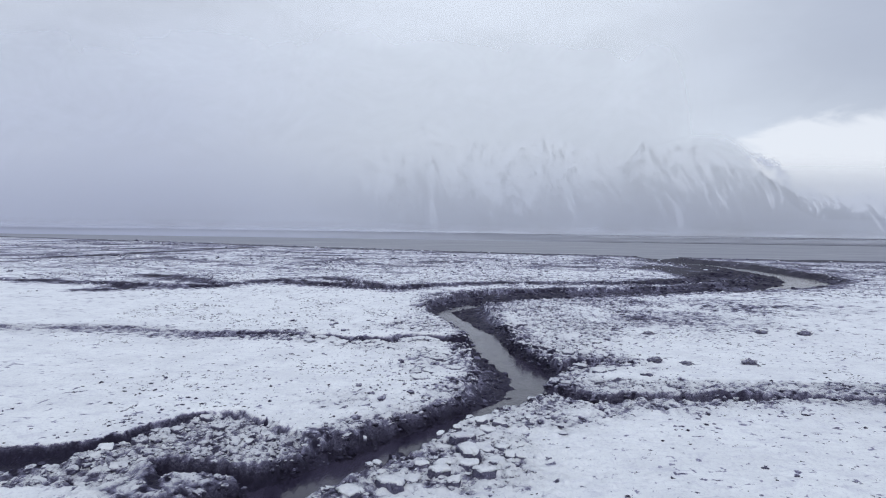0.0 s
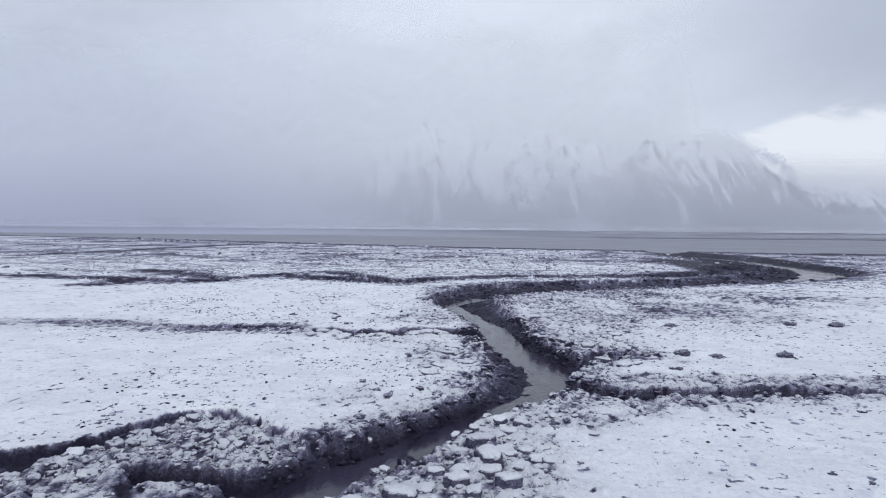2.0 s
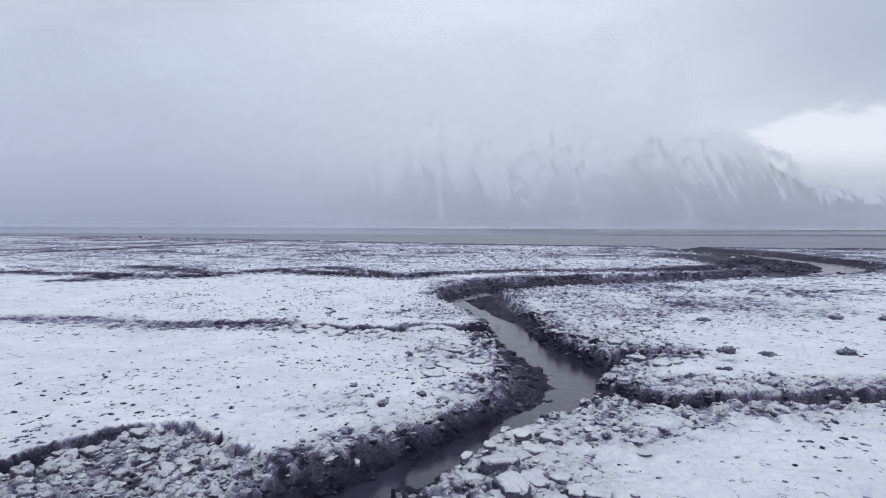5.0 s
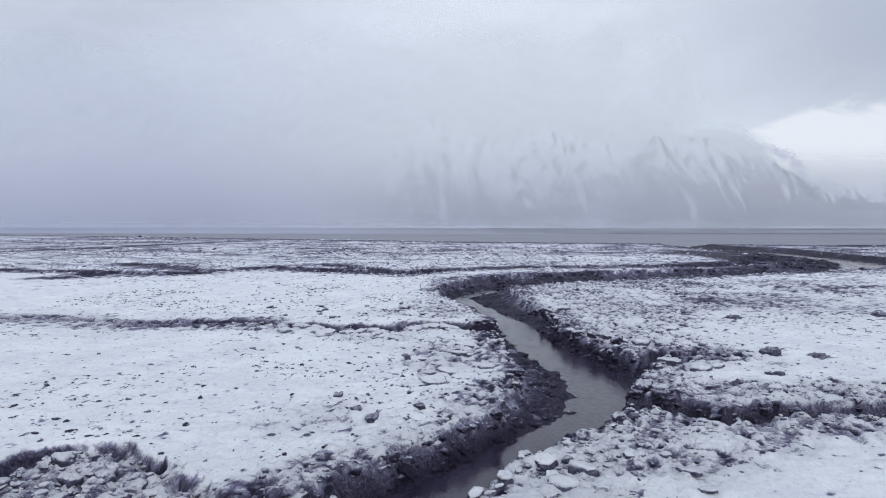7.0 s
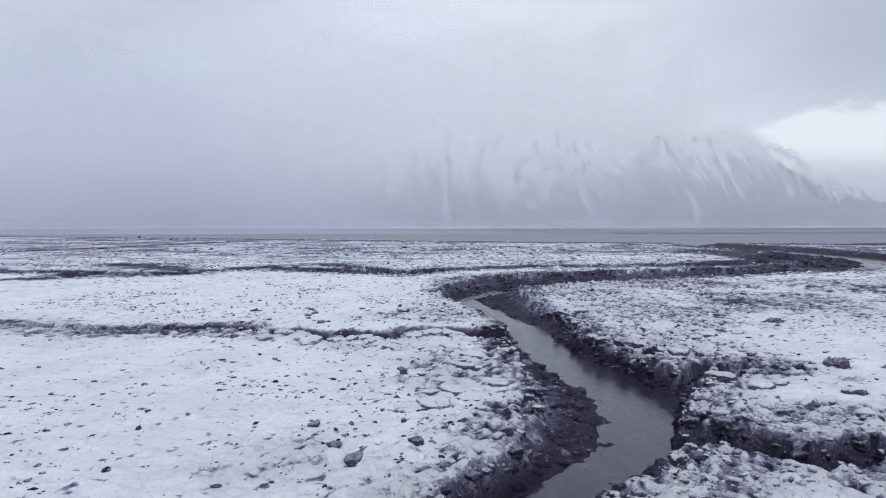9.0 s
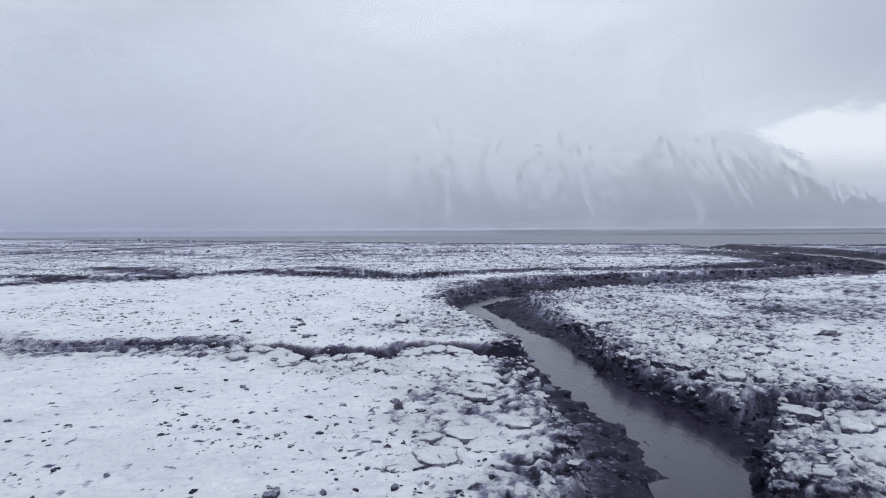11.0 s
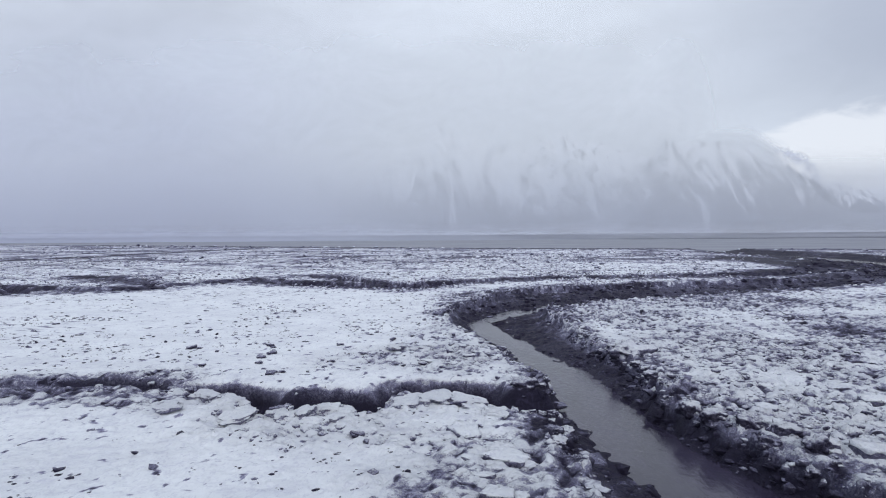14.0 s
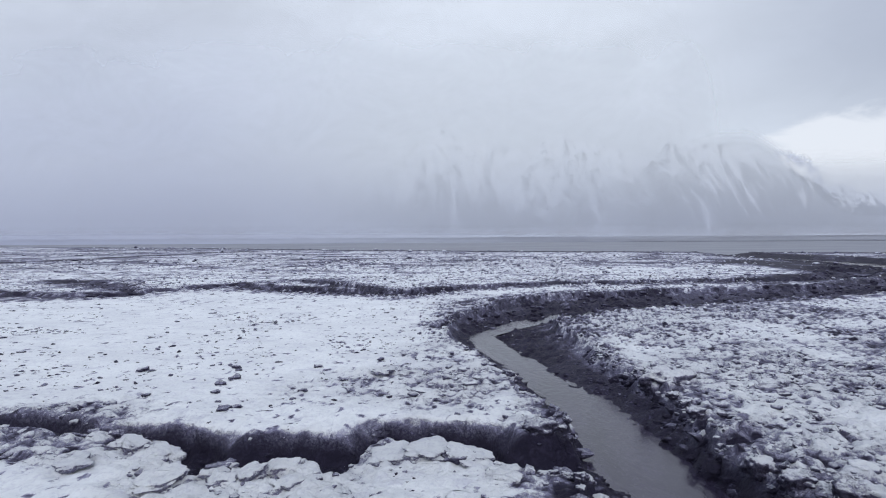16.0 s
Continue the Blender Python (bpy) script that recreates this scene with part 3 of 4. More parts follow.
    shelf = 0.20 + 0.10 * smooth(y, 80, 95) + 0.58 * smooth(0.72 - carve, 0, 0.5) * (1 - 0.8 * smooth(y, 65, 90)) + 0.32 * smooth(fractal(x * 1.6, y * 1.6, 4, 121, 0.6), 0.42, 0.66) * np.where(creek, smooth(0.5 - share, 0, 0.4), 0.9) * (1 - 0.8 * smooth(d_top, 1.2, 2.5))
    # shadow under the scarp's overhang, painted as missing snow along the rim
    cover = cover * (1 - 0.75 * scar * smooth(fractal(x * 0.8, y * 0.8, 2, 61), 0.25, 0.5))
    cover = cover * (1 - carved) + carved * shelf * (1 - 0.9 * cut)
    # frosted slump, and snow packed over the lip of the side gully
    cover = cover + (1 - carved) * (0.40 * blob(x, y, -2.6, 49.9, 3.4, 1.4) + 0.55 * blob(x, y, -6.8, 49.0, 3.0, 1.6) + 0.3 * blob(x, y, -3.5, 46.5, 4.5, 2.4) + 0.20 * slid + 0.3 * blob(x, y, 4.0, 26.5, 4.8, 4.6) + 0.22 * blob(x, y, 3.0, 31.0, 3.2, 2.6) + 0.16 * blob(x, y, 14, 37.8, 9, 2.2) + 0.14 * blob(x, y, 9, 52, 4, 12))
    cover = cover - (1 - carved) * (0.11 * blob(x, y, 22, 68, 16, 16) + 0.30 * blob(x, y, -20, 52.6, 5, 1.5) + 0.6 * blob(x, y, -3.1, 41.9, 0.3, 0.7) + 0.4 * blob(x, y, -2.4, 43.9, 0.7, 0.5)) - 0.75 * blob(x, y, 1.2, 49.1, 1.4, 2.6) - 0.55 * blob(x, y, 1.3, 52.9, 1.0, 2.0) - 0.14 * blob(x, y, 6.9, 51.5, 1.2, 5.0) - 0.12 * blob(x, y, 9.0, 45.0, 2.0, 2.6)
    height = height + (1 - carved) * (0.08 * blob(x, y, -2.0, 50.4, 1.9, 0.8) + 0.14 * blob(x, y, -6, 54.6, 9, 1.5))
    return height, cover, rough, carved


def spread(points, first, ratio, end):
    """Coordinates that go on from the last point in growing steps."""
    out, step = list(points), first
    while out[-1] < end:
        step *= ratio
        out.append(out[-1] + step)
    return out


def ground_grid():
    side = spread(spread(spread([0], STEP, 1.0, 13), STEP, 1.016, 90), 1.3, 1.06, 4200)
    xs = np.array([-s for s in side[:0:-1]] + side)
    front = spread(spread(spread([19.0], 1.4 * STEP, 1.0, 57), 1.4 * STEP, 1.008, 180), 1.1, 1.045, 4600)
    back = [19.0 - s for s in spread([0], STEP, 1.09, 3500)[:0:-1]]
    return xs, np.array(back + front)


XS, YS = ground_grid()
GX, GY = np.meshgrid(XS, YS)
shape = GX.shape
gx, gy = GX.ravel(), GY.ravel()
near = (np.abs(gx) < 330) & (gy < 560) & (gy > -120)
GZ, GC = np.zeros(gx.shape), np.ones(gx.shape)
GR, GK = np.zeros(gx.shape), np.zeros(gx.shape)
GZ[near], GC[near], GR[near], GK[near] = flat(gx[near], gy[near])
# beyond the flat: the strand, the shallow bay and its bars
beyond = gy - shore_line(gx) - 14 * (fractal(gx * 0.03, gy * 0.03, 3, 131) - 0.5)
dip = smooth(beyond, -10, 16)
bars = fractal(gx * 0.0030, gy * 0.0085, 5, 141, 0.62)
sea_bed = BAY_Z - 0.55 + 0.72 * smooth(bars + 0.06 * smooth(gx, -60, 160), 0.47, 0.60) * smooth(gy, 560, 760) + 0.12 * (fractal(gx * 0.01, gy * 0.05, 3, 151) - 0.5)
GZ = GZ * (1 - dip) + sea_bed * dip
strand = smooth(beyond, -34, -4)
GC = np.where(beyond > 0, 0.0, GC * (1 - 0.9 * strand * (0.4 + fractal(gx * 0.05, gy * 0.2, 3, 161))))
# scoured dark flat beside the creek's last loop
scour = np.maximum(np.maximum(blob(gx, gy, 80, 200, 20, 24), blob(gx, gy, 62, 155, 15, 30)), blob(gx, gy, 49, 119, 14, 11)) + 0.9 * (fractal(gx * 0.12, gy * 0.05, 4, 171, 0.65) - 0.5)
bare = smooth(scour, 0.35, 0.75)
GC = GC * (1 - 0.9 * bare) + 0.55 * bare * smooth(fractal(gx * 0.22, gy * 0.045, 4, 177, 0.65), 0.48, 0.62) + 0.14 * smooth(gy, 82, 100) * GK * smooth(fractal(gx * 0.34, gy * 0.12, 4, 175, 0.65), 0.47, 0.64)
# the flats get more patchy with distance from the creek's head
far = smooth(gy, 75, 200)
GC = GC - far * (0.24 + 0.6 * smooth(fractal(gx * 0.09, gy * 0.12, 5, 181, 0.62), 0.50, 0.68)) - 0.27 * smooth(gy, 48, 90) * smooth(fractal(gx * 0.5, gy * 0.5, 4, 191, 0.62), 0.52, 0.66)
afar = smooth(gy, 55, 120) * (0.75 + 0.5 * smooth(gx, 40, 90) + 1.0 * fractal(gx * 0.04, gy * 0.06, 3, 195))


def worn(grid, times):
    """Takes the sharpest bumps off a grid of values."""
    for _ in range(times):
        g = np.pad(grid, 1, mode="edge")
        grid = (4 * g[1:-1, 1:-1] + 2 * (g[:-2, 1:-1] + g[2:, 1:-1] + g[1:-1, :-2] + g[1:-1, 2:]) + g[:-2, :-2] + g[:-2, 2:] + g[2:, :-2] + g[2:, 2:]) / 16
    return grid


soft = (np.maximum(GK, 0.45 * smooth(GR, 0.2, 0.6)) * (gy < 70)).reshape(shape)
GZ = (GZ.reshape(shape) * (1 - 0.8 * soft) + 0.8 * soft * worn(GZ.reshape(shape), 2)).ravel()
GC = (GC.reshape(shape) * (1 - 0.9 * soft) + 0.9 * soft * worn(GC.reshape(shape), 4)).ravel()
# steep faces lose their snow
gz2 = GZ.reshape(shape)
sy, sx = np.gradient(gz2, YS, XS)
steep = np.hypot(sx, sy).ravel()
GC = GC * (1 - 0.25 * smooth(steep, 0.8, 1.8))


def combed(grid, reach):
    """Mean along x, so that cut faces that run that way stay even from end to end."""
    g = np.pad(grid, ((0, 0), (reach, reach)), mode="edge")
    return sum(g[:, k:k + grid.shape[1]] for k in range(2 * reach + 1)) / (2 * reach + 1)


cliff = smooth(worn(steep.reshape(shape), 3), 0.45, 1.0) * ((gx > -18) & (gx < 1.2) & (gy > 52) & (gy < 55)).reshape(shape)
GZ = (GZ.reshape(shape) * (1 - cliff) + cliff * combed(worn(GZ.reshape(shape), 1), 4)).ravel()
GC = (GC.reshape(shape) * (1 - cliff) + cliff * combed(GC.reshape(shape), 7)).ravel()
GZ2 = GZ.reshape(shape)


def ground_z(x, y):
    i, j = np.searchsorted(XS, x) - 1, np.searchsorted(YS, y) - 1
    fx, fy = (x - XS[i]) / (XS[i + 1] - XS[i]), (y - YS[j]) / (YS[j + 1] - YS[j])
    return float((GZ2[j, i] * (1 - fx) + GZ2[j, i + 1] * fx) * (1 - fy) + (GZ2[j + 1, i] * (1 - fx) + GZ2[j + 1, i + 1] * fx) * fy)


def sheet(name, co, rows, cols, material, smooth_shade=True):
    """A grid mesh from an array of rows x cols places."""
    me = bpy.data.meshes.new(name)
    idx = np.arange(rows * cols).reshape(rows, cols)
    quads = np.stack([idx[:-1, :-1], idx[:-1, 1:], idx[1:, 1:], idx[1:, :-1]], -1).reshape(-1, 4)
    me.vertices.add(rows * cols)
    me.vertices.foreach_set("co", co.astype(np.float32).ravel())
    me.loops.add(quads.size)
    me.loops.foreach_set("vertex_index", quads.astype(np.int32).ravel())
    me.polygons.add(len(quads))
    me.polygons.foreach_set("loop_start", np.arange(0, quads.size, 4, dtype=np.int32))
    me.polygons.foreach_set("use_smooth", np.full(len(quads), smooth_shade))
    me.update(calc_edges=True)
    me.materials.append(material)
    return new(name, me)


def give(ob, name, values):
    a = ob.data.attributes.new(name, "FLOAT", "POINT")
    a.data.foreach_set("value", np.asarray(values, np.float32))


# cut faces bulge and crumble sideways, not only up and down
face = smooth(steep, 0.35, 1.2) * smooth(60 - gy, -40, 0)
lx, ly = gx + 0.9 * GZ, gy - 1.1 * GZ
gx = gx + face * 0.22 * (fractal(lx * 1.3, ly * 1.3, 2, 401) - 0.5)
gy = gy + face * 0.22 * (fractal(lx * 1.3, ly * 1.3, 2, 411) - 0.5)
ground = sheet("ground", np.stack([gx, gy, GZ], -1), *shape, ground_mat)
give(ground, "cover", GC)
give(ground, "rough", np.clip(GR + GK, 0, 1))
give(ground, "afar", afar)
tagged(ground, "snow-covered tidal mudflat cut by dark muddy gullies", "ground", kind="structure")


# ---------------------------------------------------------------- water
def resample(line, count):
    line = np.array(line, float)
    s = np.r_[0, np.cumsum(np.hypot(*np.diff(line, axis=0).T))]
    q = np.linspace(0, s[-1], count)
    return np.stack([np.interp(q, s, line[:, 0]), np.interp(q, s, line[:, 1])], -1)


def creek_surface():
    a, b = resample(WATER_LEFT, 240), resample(WATER_RIGHT, 240)
    rows = []
    for p_, q_ in zip(a, b):
        w = (q_ - p_) / max(1e-6, np.hypot(*(q_ - p_)))
        for f in np.linspace(-0.9, 1 * np.hypot(*(q_ - p_)) + 0.9, 8):
            c = p_ + w * f
            rows.append((c[0], c[1], WATER_Z - 0.4 * smooth(c[1], 200, 262)))
    return np.array(rows)


creek = sheet("creek_water", creek_surface(), 240, 8, creek_mat)
tagged(creek, "grey silty meltwater in a winding tidal creek", "water", kind="structure")
bx, by = np.meshgrid(np.linspace(-4300, 4300, 60), np.r_[np.linspace(225, 800, 30), np.linspace(830, 4500, 40)])
bay = sheet("bay_water", np.stack([bx.ravel(), by.ravel(), np.full(bx.size, BAY_Z)], -1), *bx.shape, bay_mat)
tagged(bay, "flat grey water of a shallow tidal bay", "water", kind="structure")


# ---------------------------------------------------------------- distance
def ridged(x, y, lines, slope):
    """Height of the land under a set of ridge lines of x, y, z: each falls away to both sides."""
    top = np.full(x.shape, -400.0)
    for line in lines:
        d, z = along(x, y, line)
        top = np.maximum(top, z - slope * d)
    return top


def mountain(name, xs, ys, lines, slope, seed, tree_line, label, bare=0.0):
    X, Y = np.meshgrid(xs, ys)
    wx = X + 90 * (fractal(X * 0.006, Y * 0.006, 3, seed + 1) - 0.5)
    wy = Y + 90 * (fractal(X * 0.006, Y * 0.006, 3, seed + 2) - 0.5)
    Z = ridged(wx.ravel(), wy.ravel(), lines, slope).reshape(X.shape)
    fall = X - 0.16 * (4000 - Y)
    rib = np.abs(fractal(fall * 0.016, Y * 0.004, 4, seed + 3, 0.6) - 0.5) * 2
    steep_ = smooth(Z, 20, 160)
    Z = Z - 70 * steep_ * (rib - 0.2) + 26 * smooth(Z, 250, 420) * (fractal(X * 0.03, Y * 0.03, 4, seed + 4, 0.62) - 0.5)
    Z = np.maximum(Z, 3 + 6 * fractal(X * 0.01, Y * 0.02, 2, seed + 5))
    Z[0], Z[-1] = -5, -5
    ob = sheet(name, np.stack([X.ravel(), Y.ravel(), Z.ravel()], -1), *X.shape, mountain_mat)
    line = np.interp(X, *zip(*tree_line)) + 170 * (fractal(X * 0.007, Y * 0.004, 3, seed + 6) - 0.5)
    high = smooth(Z - line, -170, 230)
    drift_ = X - 0.16 * (4000 - Y)
    streak = fractal(drift_ * 0.034, Y * 0.013, 5, seed + 7, 0.68) - 0.5
    slide = smooth(fractal(drift_ * 0.026, Y * 0.0035, 4, seed + 8, 0.66), 0.56, 0.66) * (1 - high) * smooth(fractal(X * 0.005, Y * 0.002, 2, seed + 10), 0.35, 0.6)
    crag = fractal(X * 0.032, Y * 0.02, 4, seed + 9, 0.65) - 0.5
    keep = 0.24 - bare + 0.60 * high + 1.9 * streak * (0.45 + 0.55 * high) + 1.3 * crag * high + 0.60 * slide
    give(ob, "snow", np.where(Z < 9, 0.7, keep).ravel())
    return tagged(ob, label, "mountain")


MAIN_RIDGES = [
    [(-4400, 4050, 520), (-1200, 4000, 600), (-456, 4000, 560), (-256, 4000, 700), (-54, 4000, 605), (203, 4000, 565), (400, 4000, 590), (528, 4000, 650), (711, 4000, 580), (950, 4030, 520), (1400, 4080, 400)],
    [(-256, 4000, 690), (-190, 3750, 470), (-150, 3550, 270), (-90, 3290, 10)],
    [(60, 4000, 590), (60, 3700, 380), (100, 3500, 210), (170, 3290, 10)],
    [(230, 4000, 560), (260, 3700, 360), (330, 3480, 190), (430, 3290, 10)],
    [(528, 4000, 640), (500, 3800, 500), (553, 3560, 375), (666, 3540, 358), (763, 3515, 316), (844, 3485, 274), (941, 3445, 232), (1020, 3380, 120), (1080, 3290, 10)],
    [(610, 3545, 365), (640, 3430, 200), (680, 3290, 10)],
    [(780, 3510, 305), (800, 3400, 150), (830, 3290, 10)],
    [(-700, 4000, 580), (-620, 3650, 320), (-540, 3290, 10)],
    [(-1300, 4000, 600), (-1250, 3600, 300), (-1150, 3290, 10)],
    [(-2200, 4000, 560), (-2100, 3290, 10)],
]
HEADLAND_RIDGES = [
    [(985, 3760, 400), (1040, 3720, 480), (1075, 3700, 546), (1158, 3700, 522), (1424, 3700, 518), (1510, 3696, 500), (1591, 3690, 466), (1792, 3680, 350), (1960, 3670, 252), (2127, 3660, 180), (2293, 3650, 146), (2507, 3640, 113), (2900, 3600, 70)],
    [(1075, 3700, 530), (1045, 3560, 372), (1000, 3450, 220), (1030, 3290, 10)],
    [(1250, 3700, 515), (1235, 3500, 300), (1220, 3290, 10)],
    [(1424, 3700, 512), (1400, 3500, 285), (1430, 3290, 10)],
    [(1640, 3688, 440), (1640, 3450, 190), (1680, 3290, 10)],
    [(1900, 3672, 285), (1890, 3420, 95), (1910, 3290, 5)],
    [(2200, 3655, 160), (2190, 3290, 10)],
]
FAR_RIDGES = [
    [(1900, 4420, 250), (2240, 4420, 330), (2430, 4410, 345), (2486, 4400, 338), (2566, 4400, 282), (2640, 4405, 300), (2722, 4400, 285), (2897, 4400, 310), (2987, 4400, 280), (3200, 4410, 340), (3600, 4420, 400), (4500, 4420, 380)],
    [(2486, 4400, 338), (2520, 4200, 120)], [(2897, 4400, 305), (2930, 4200, 110)], [(3300, 4410, 350), (3330, 4200, 120)],
]
mountain("mountain", np.r_[np.arange(-4400, -1000, 40.0), np.arange(-1000, 1460, 6.5)], np.r_[3240, np.linspace(3250, 4060, 120), 4140], MAIN_RIDGES, 0.95, 201,
         [(-4400, 300), (0, 215), (500, 240), (900, 250)], "steep snowy mountainside with dark rock ribs, fading into mist")
mountain("mountain", np.arange(880, 2960, 6.5), np.r_[3240, np.linspace(3250, 3800, 80), 3950], HEADLAND_RIDGES, 1.05, 231,
         [(900, 270), (1300, 295), (1700, 345), (2000, 285), (2500, 218)], "dark forested headland with a snowy crest in thin mist", 0.10)
mountain("mountain", np.arange(1800, 4600, 11.0), np.r_[4140, np.linspace(4150, 4460, 36), 4560], FAR_RIDGES, 1.0, 301,
         [(1800, 150), (4600, 150)], "distant snow-capped range behind the headland")

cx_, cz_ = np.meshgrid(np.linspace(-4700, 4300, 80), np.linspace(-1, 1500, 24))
mist = sheet("mist_sheet", np.stack([cx_.ravel(), 3080 + 0 * cx_.ravel(), cz_.ravel()], -1), *cx_.shape, mist_mat)
tagged(mist, "pale sheet standing in for mist, haze and falling snow before mountains", "mist", kind="structure")
cx_, cz_ = np.meshgrid(np.linspace(1500, 2500, 30), np.linspace(150, 640, 20))
wisp_sheet = sheet("cloud_wisp", np.stack([cx_.ravel(), 4110 + 0 * cx_.ravel(), cz_.ravel()], -1), *cx_.shape, wisp_mat)
tagged(wisp_sheet, "torn wisp of grey cloud hanging behind the headland", "cloud", kind="structure")
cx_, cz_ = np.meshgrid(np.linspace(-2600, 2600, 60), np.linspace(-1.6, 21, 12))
haze = sheet("bay_haze_sheet", np.stack([cx_.ravel(), 720 + 0 * cx_.ravel(), cz_.ravel()], -1), *cx_.shape, haze_mat)
tagged(haze, "thin tinted sheet standing for low haze over the bay", "mist", kind="structure")


# ---------------------------------------------------------------- things
rng = random.Random(7)


def mesh_of(bm, name, material, shade=True):
    me = bpy.data.meshes.new(name)
    bm.to_mesh(me)
    bm.free()
    for f in me.polygons:
        f.use_smooth = shade
    me.materials.append(material)
    return me


def part(name, me, parent, label=""):
    ob = new(name, me)
    ob.parent = parent
    return tagged(ob, label)


def outline(r, rx, ry):
    """An angular outline: a few corners, with points between them along the broken edges."""
    turn, few = r.random() * 6.28, r.choice((4, 5, 5, 6))
    angles = sorted(6.283 * (k + 0.7 * r.random()) / few for k in range(few))
    tips = [(rx * (0.8 + 0.4 * r.random()) * math.cos(turn + a), ry * (0.8 + 0.4 * r.random()) * math.sin(turn + a)) for a in angles]
    ring = []
    for (ax, ay), (bx, by) in zip(tips, tips[1:] + tips[:1]):
        for s in (0.07, 0.36, 0.64, 0.93):
            ring.append((ax + (bx - ax) * s + 0.10 * rx * (r.random() - 0.5), ay + (by - ay) * s + 0.10 * ry * (r.random() - 0.5)))
    return ring


def slab(bm, ring, rings, r, jitter):
    """A closed block from one outline: rings of (scale, z), capped."""
    rows = []
    for s, z in rings:
        rows.append([bm.verts.new((x * s + jitter * (r.random() - 0.5), y * s + jitter * (r.random() - 0.5), z + jitter * 0.6 * (r.random() - 0.5))) for x, y in ring])
    for lo, hi in zip(rows[:-1], rows[1:]):
        for k in range(len(ring)):
            q = (k + 1) % len(ring)
            bm.faces.new((lo[k], lo[q], hi[q], hi[k]))
    c = bm.verts.new((0, 0, rings[-1][1] + 0.01))
    for k in range(len(ring)):
        bm.faces.new((rows[-1][k], rows[-1][(k + 1) % len(ring)], c))
    bm.faces.new(rows[0][::-1])


def block_kinds(count, thick, seed):
    """Body and snow cap of some floes, each about one metre across."""
    out = []
    for k in range(count):
        r = random.Random(seed + k)
        ring = outline(r, 0.5, 0.42)
        h = thick * (0.8 + 0.4 * r.random())
        bm = bmesh.new()
        slab(bm, ring, [(0.98, -0.6 * h), (1.04, -0.3 * h), (1.03, 0.1 * h), (0.99, 0.6 * h), (0.92, 0.8 * h)], r, 0.08)
        body = mesh_of(bm, "ice_body", block_mat)
        bm = bmesh.new()
        slab(bm, ring, [(0.95, 0.60 * h), (1.0, 0.74 * h), (0.97, 0.90 * h), (0.86, 0.99 * h), (0.45, 1.03 * h)], r, 0.07)
        out.append((body, mesh_of(bm, "snow_cap", cap_mat)))
    return out


def floe(kinds, name, x, y, size, tilt, label, category, group, sink=0.0, flat_by=1.0):
    body, cap = rng.choice(kinds)
    ob = new(name)
    m = pose(x, y, ground_z(x, y) - sink, tilt * (rng.random() - 0.5) * 2, tilt * (rng.random() - 0.5) * 2, rng.random() * 360)
    ob.matrix_basis = m @ Matrix.Diagonal((size, size * (0.75 + 0.4 * rng.random()), size * flat_by, 1))
    part("ice_body", body, ob, "dirty grey ice")
    part("snow_cap", cap, ob, "smooth white snow cap")
    return tagged(ob, label, category, group)


thick_kinds, thin_kinds = block_kinds(9, 0.45, 400), block_kinds(7, 0.16, 500)


def scatter(n, areas, gap):
    """Places spread over soft oval areas, no two nearer than gap."""
    done, tries = [], 0
    while len(done) < n and tries < 40 * n:
        tries += 1
        cx, cy, rx, ry = rng.choice(areas)
        x, y = cx + rx * rng.gauss(0, 0.5), cy + ry * rng.gauss(0, 0.5)
        if ground_z(x, y) < -0.35 or any((x - a) ** 2 + (y - c) ** 2 < gap * gap for a, c in done):
            continue
        done.append((x, y))
    return done


for x, y, w in ((2.1, 29.4, 0.75), (2.4, 27.9, 0.9), (1.2, 26.4, 1.15), (2.15, 25.95, 0.8), (0.4, 25.9, 0.75), (1.45, 24.7, 1.2), (0.4, 23.8, 0.95), (1.5, 23.6, 0.9), (2.9, 25.7, 0.8), (0.35, 22.7, 1.05), (-0.4, 23.3, 0.7),
                (-1.4, 21.7, 1.2), (-2.9, 21.1, 1.0), (2.6, 24.3, 0.85), (-0.7, 22.3, 0.8), (0.9, 21.9, 0.9), (2.0, 22.6, 0.95), (3.3, 24.9, 0.8), (1.0, 28.4, 0.6), (3.0, 28.8, 0.8), (0.2, 27.1, 0.55), (-0.6, 24.6, 0.55)):
    floe(thick_kinds, "ice_block", x, y, w, 6, "thick squarish snow-topped ice block on the creek bank", "ice block", "ice blocks on the creek bank", 0.03, 0.62)
for x, y in scatter(34, [(0.3, 24.2, 2.2, 2.4), (0.3, 24.2, 2.2, 2.4), (2.2, 27.5, 2.4, 2.0), (-1.8, 22.4, 1.4, 1.6), (4.8, 32.2, 1.6, 0.9)], 0.6):
    floe(thick_kinds, "ice_block", x, y, 0.22 + 0.3 * rng.random() ** 1.8, 12, "small snow-capped ice block stranded on the creek bank", "ice block", "ice blocks on the creek bank", 0.04, 0.75)
for x, y in scatter(9, [(-10.2, 26.5, 2.4, 2.6), (-12.5, 24.6, 1.6, 0.8), (-14.5, 21.6, 3.0, 0.9)], 1.0):
    floe(thick_kinds, "ice_block", x, y, 0.28 + 0.5 * rng.random() ** 2, 16, "snow-dusted ice block in a slumped gully", "ice block", "ice blocks in the slump", 0.06, 0.8)
for x, y in scatter(20, [(3.6, 25.6, 2.2, 2.2), (2.6, 23.4, 2.2, 1.6), (4.6, 28.8, 2.2, 1.2), (3.0, 29.0, 1.6, 1.2)], 0.55):
    floe(thin_kinds, "ice_plate", x, y, 0.35 + 0.75 * rng.random() ** 2, 9, "flat plate of snow-covered ice stranded on the creek bank", "ice plate", "ice plates on the creek bank", 0.03, 0.8)
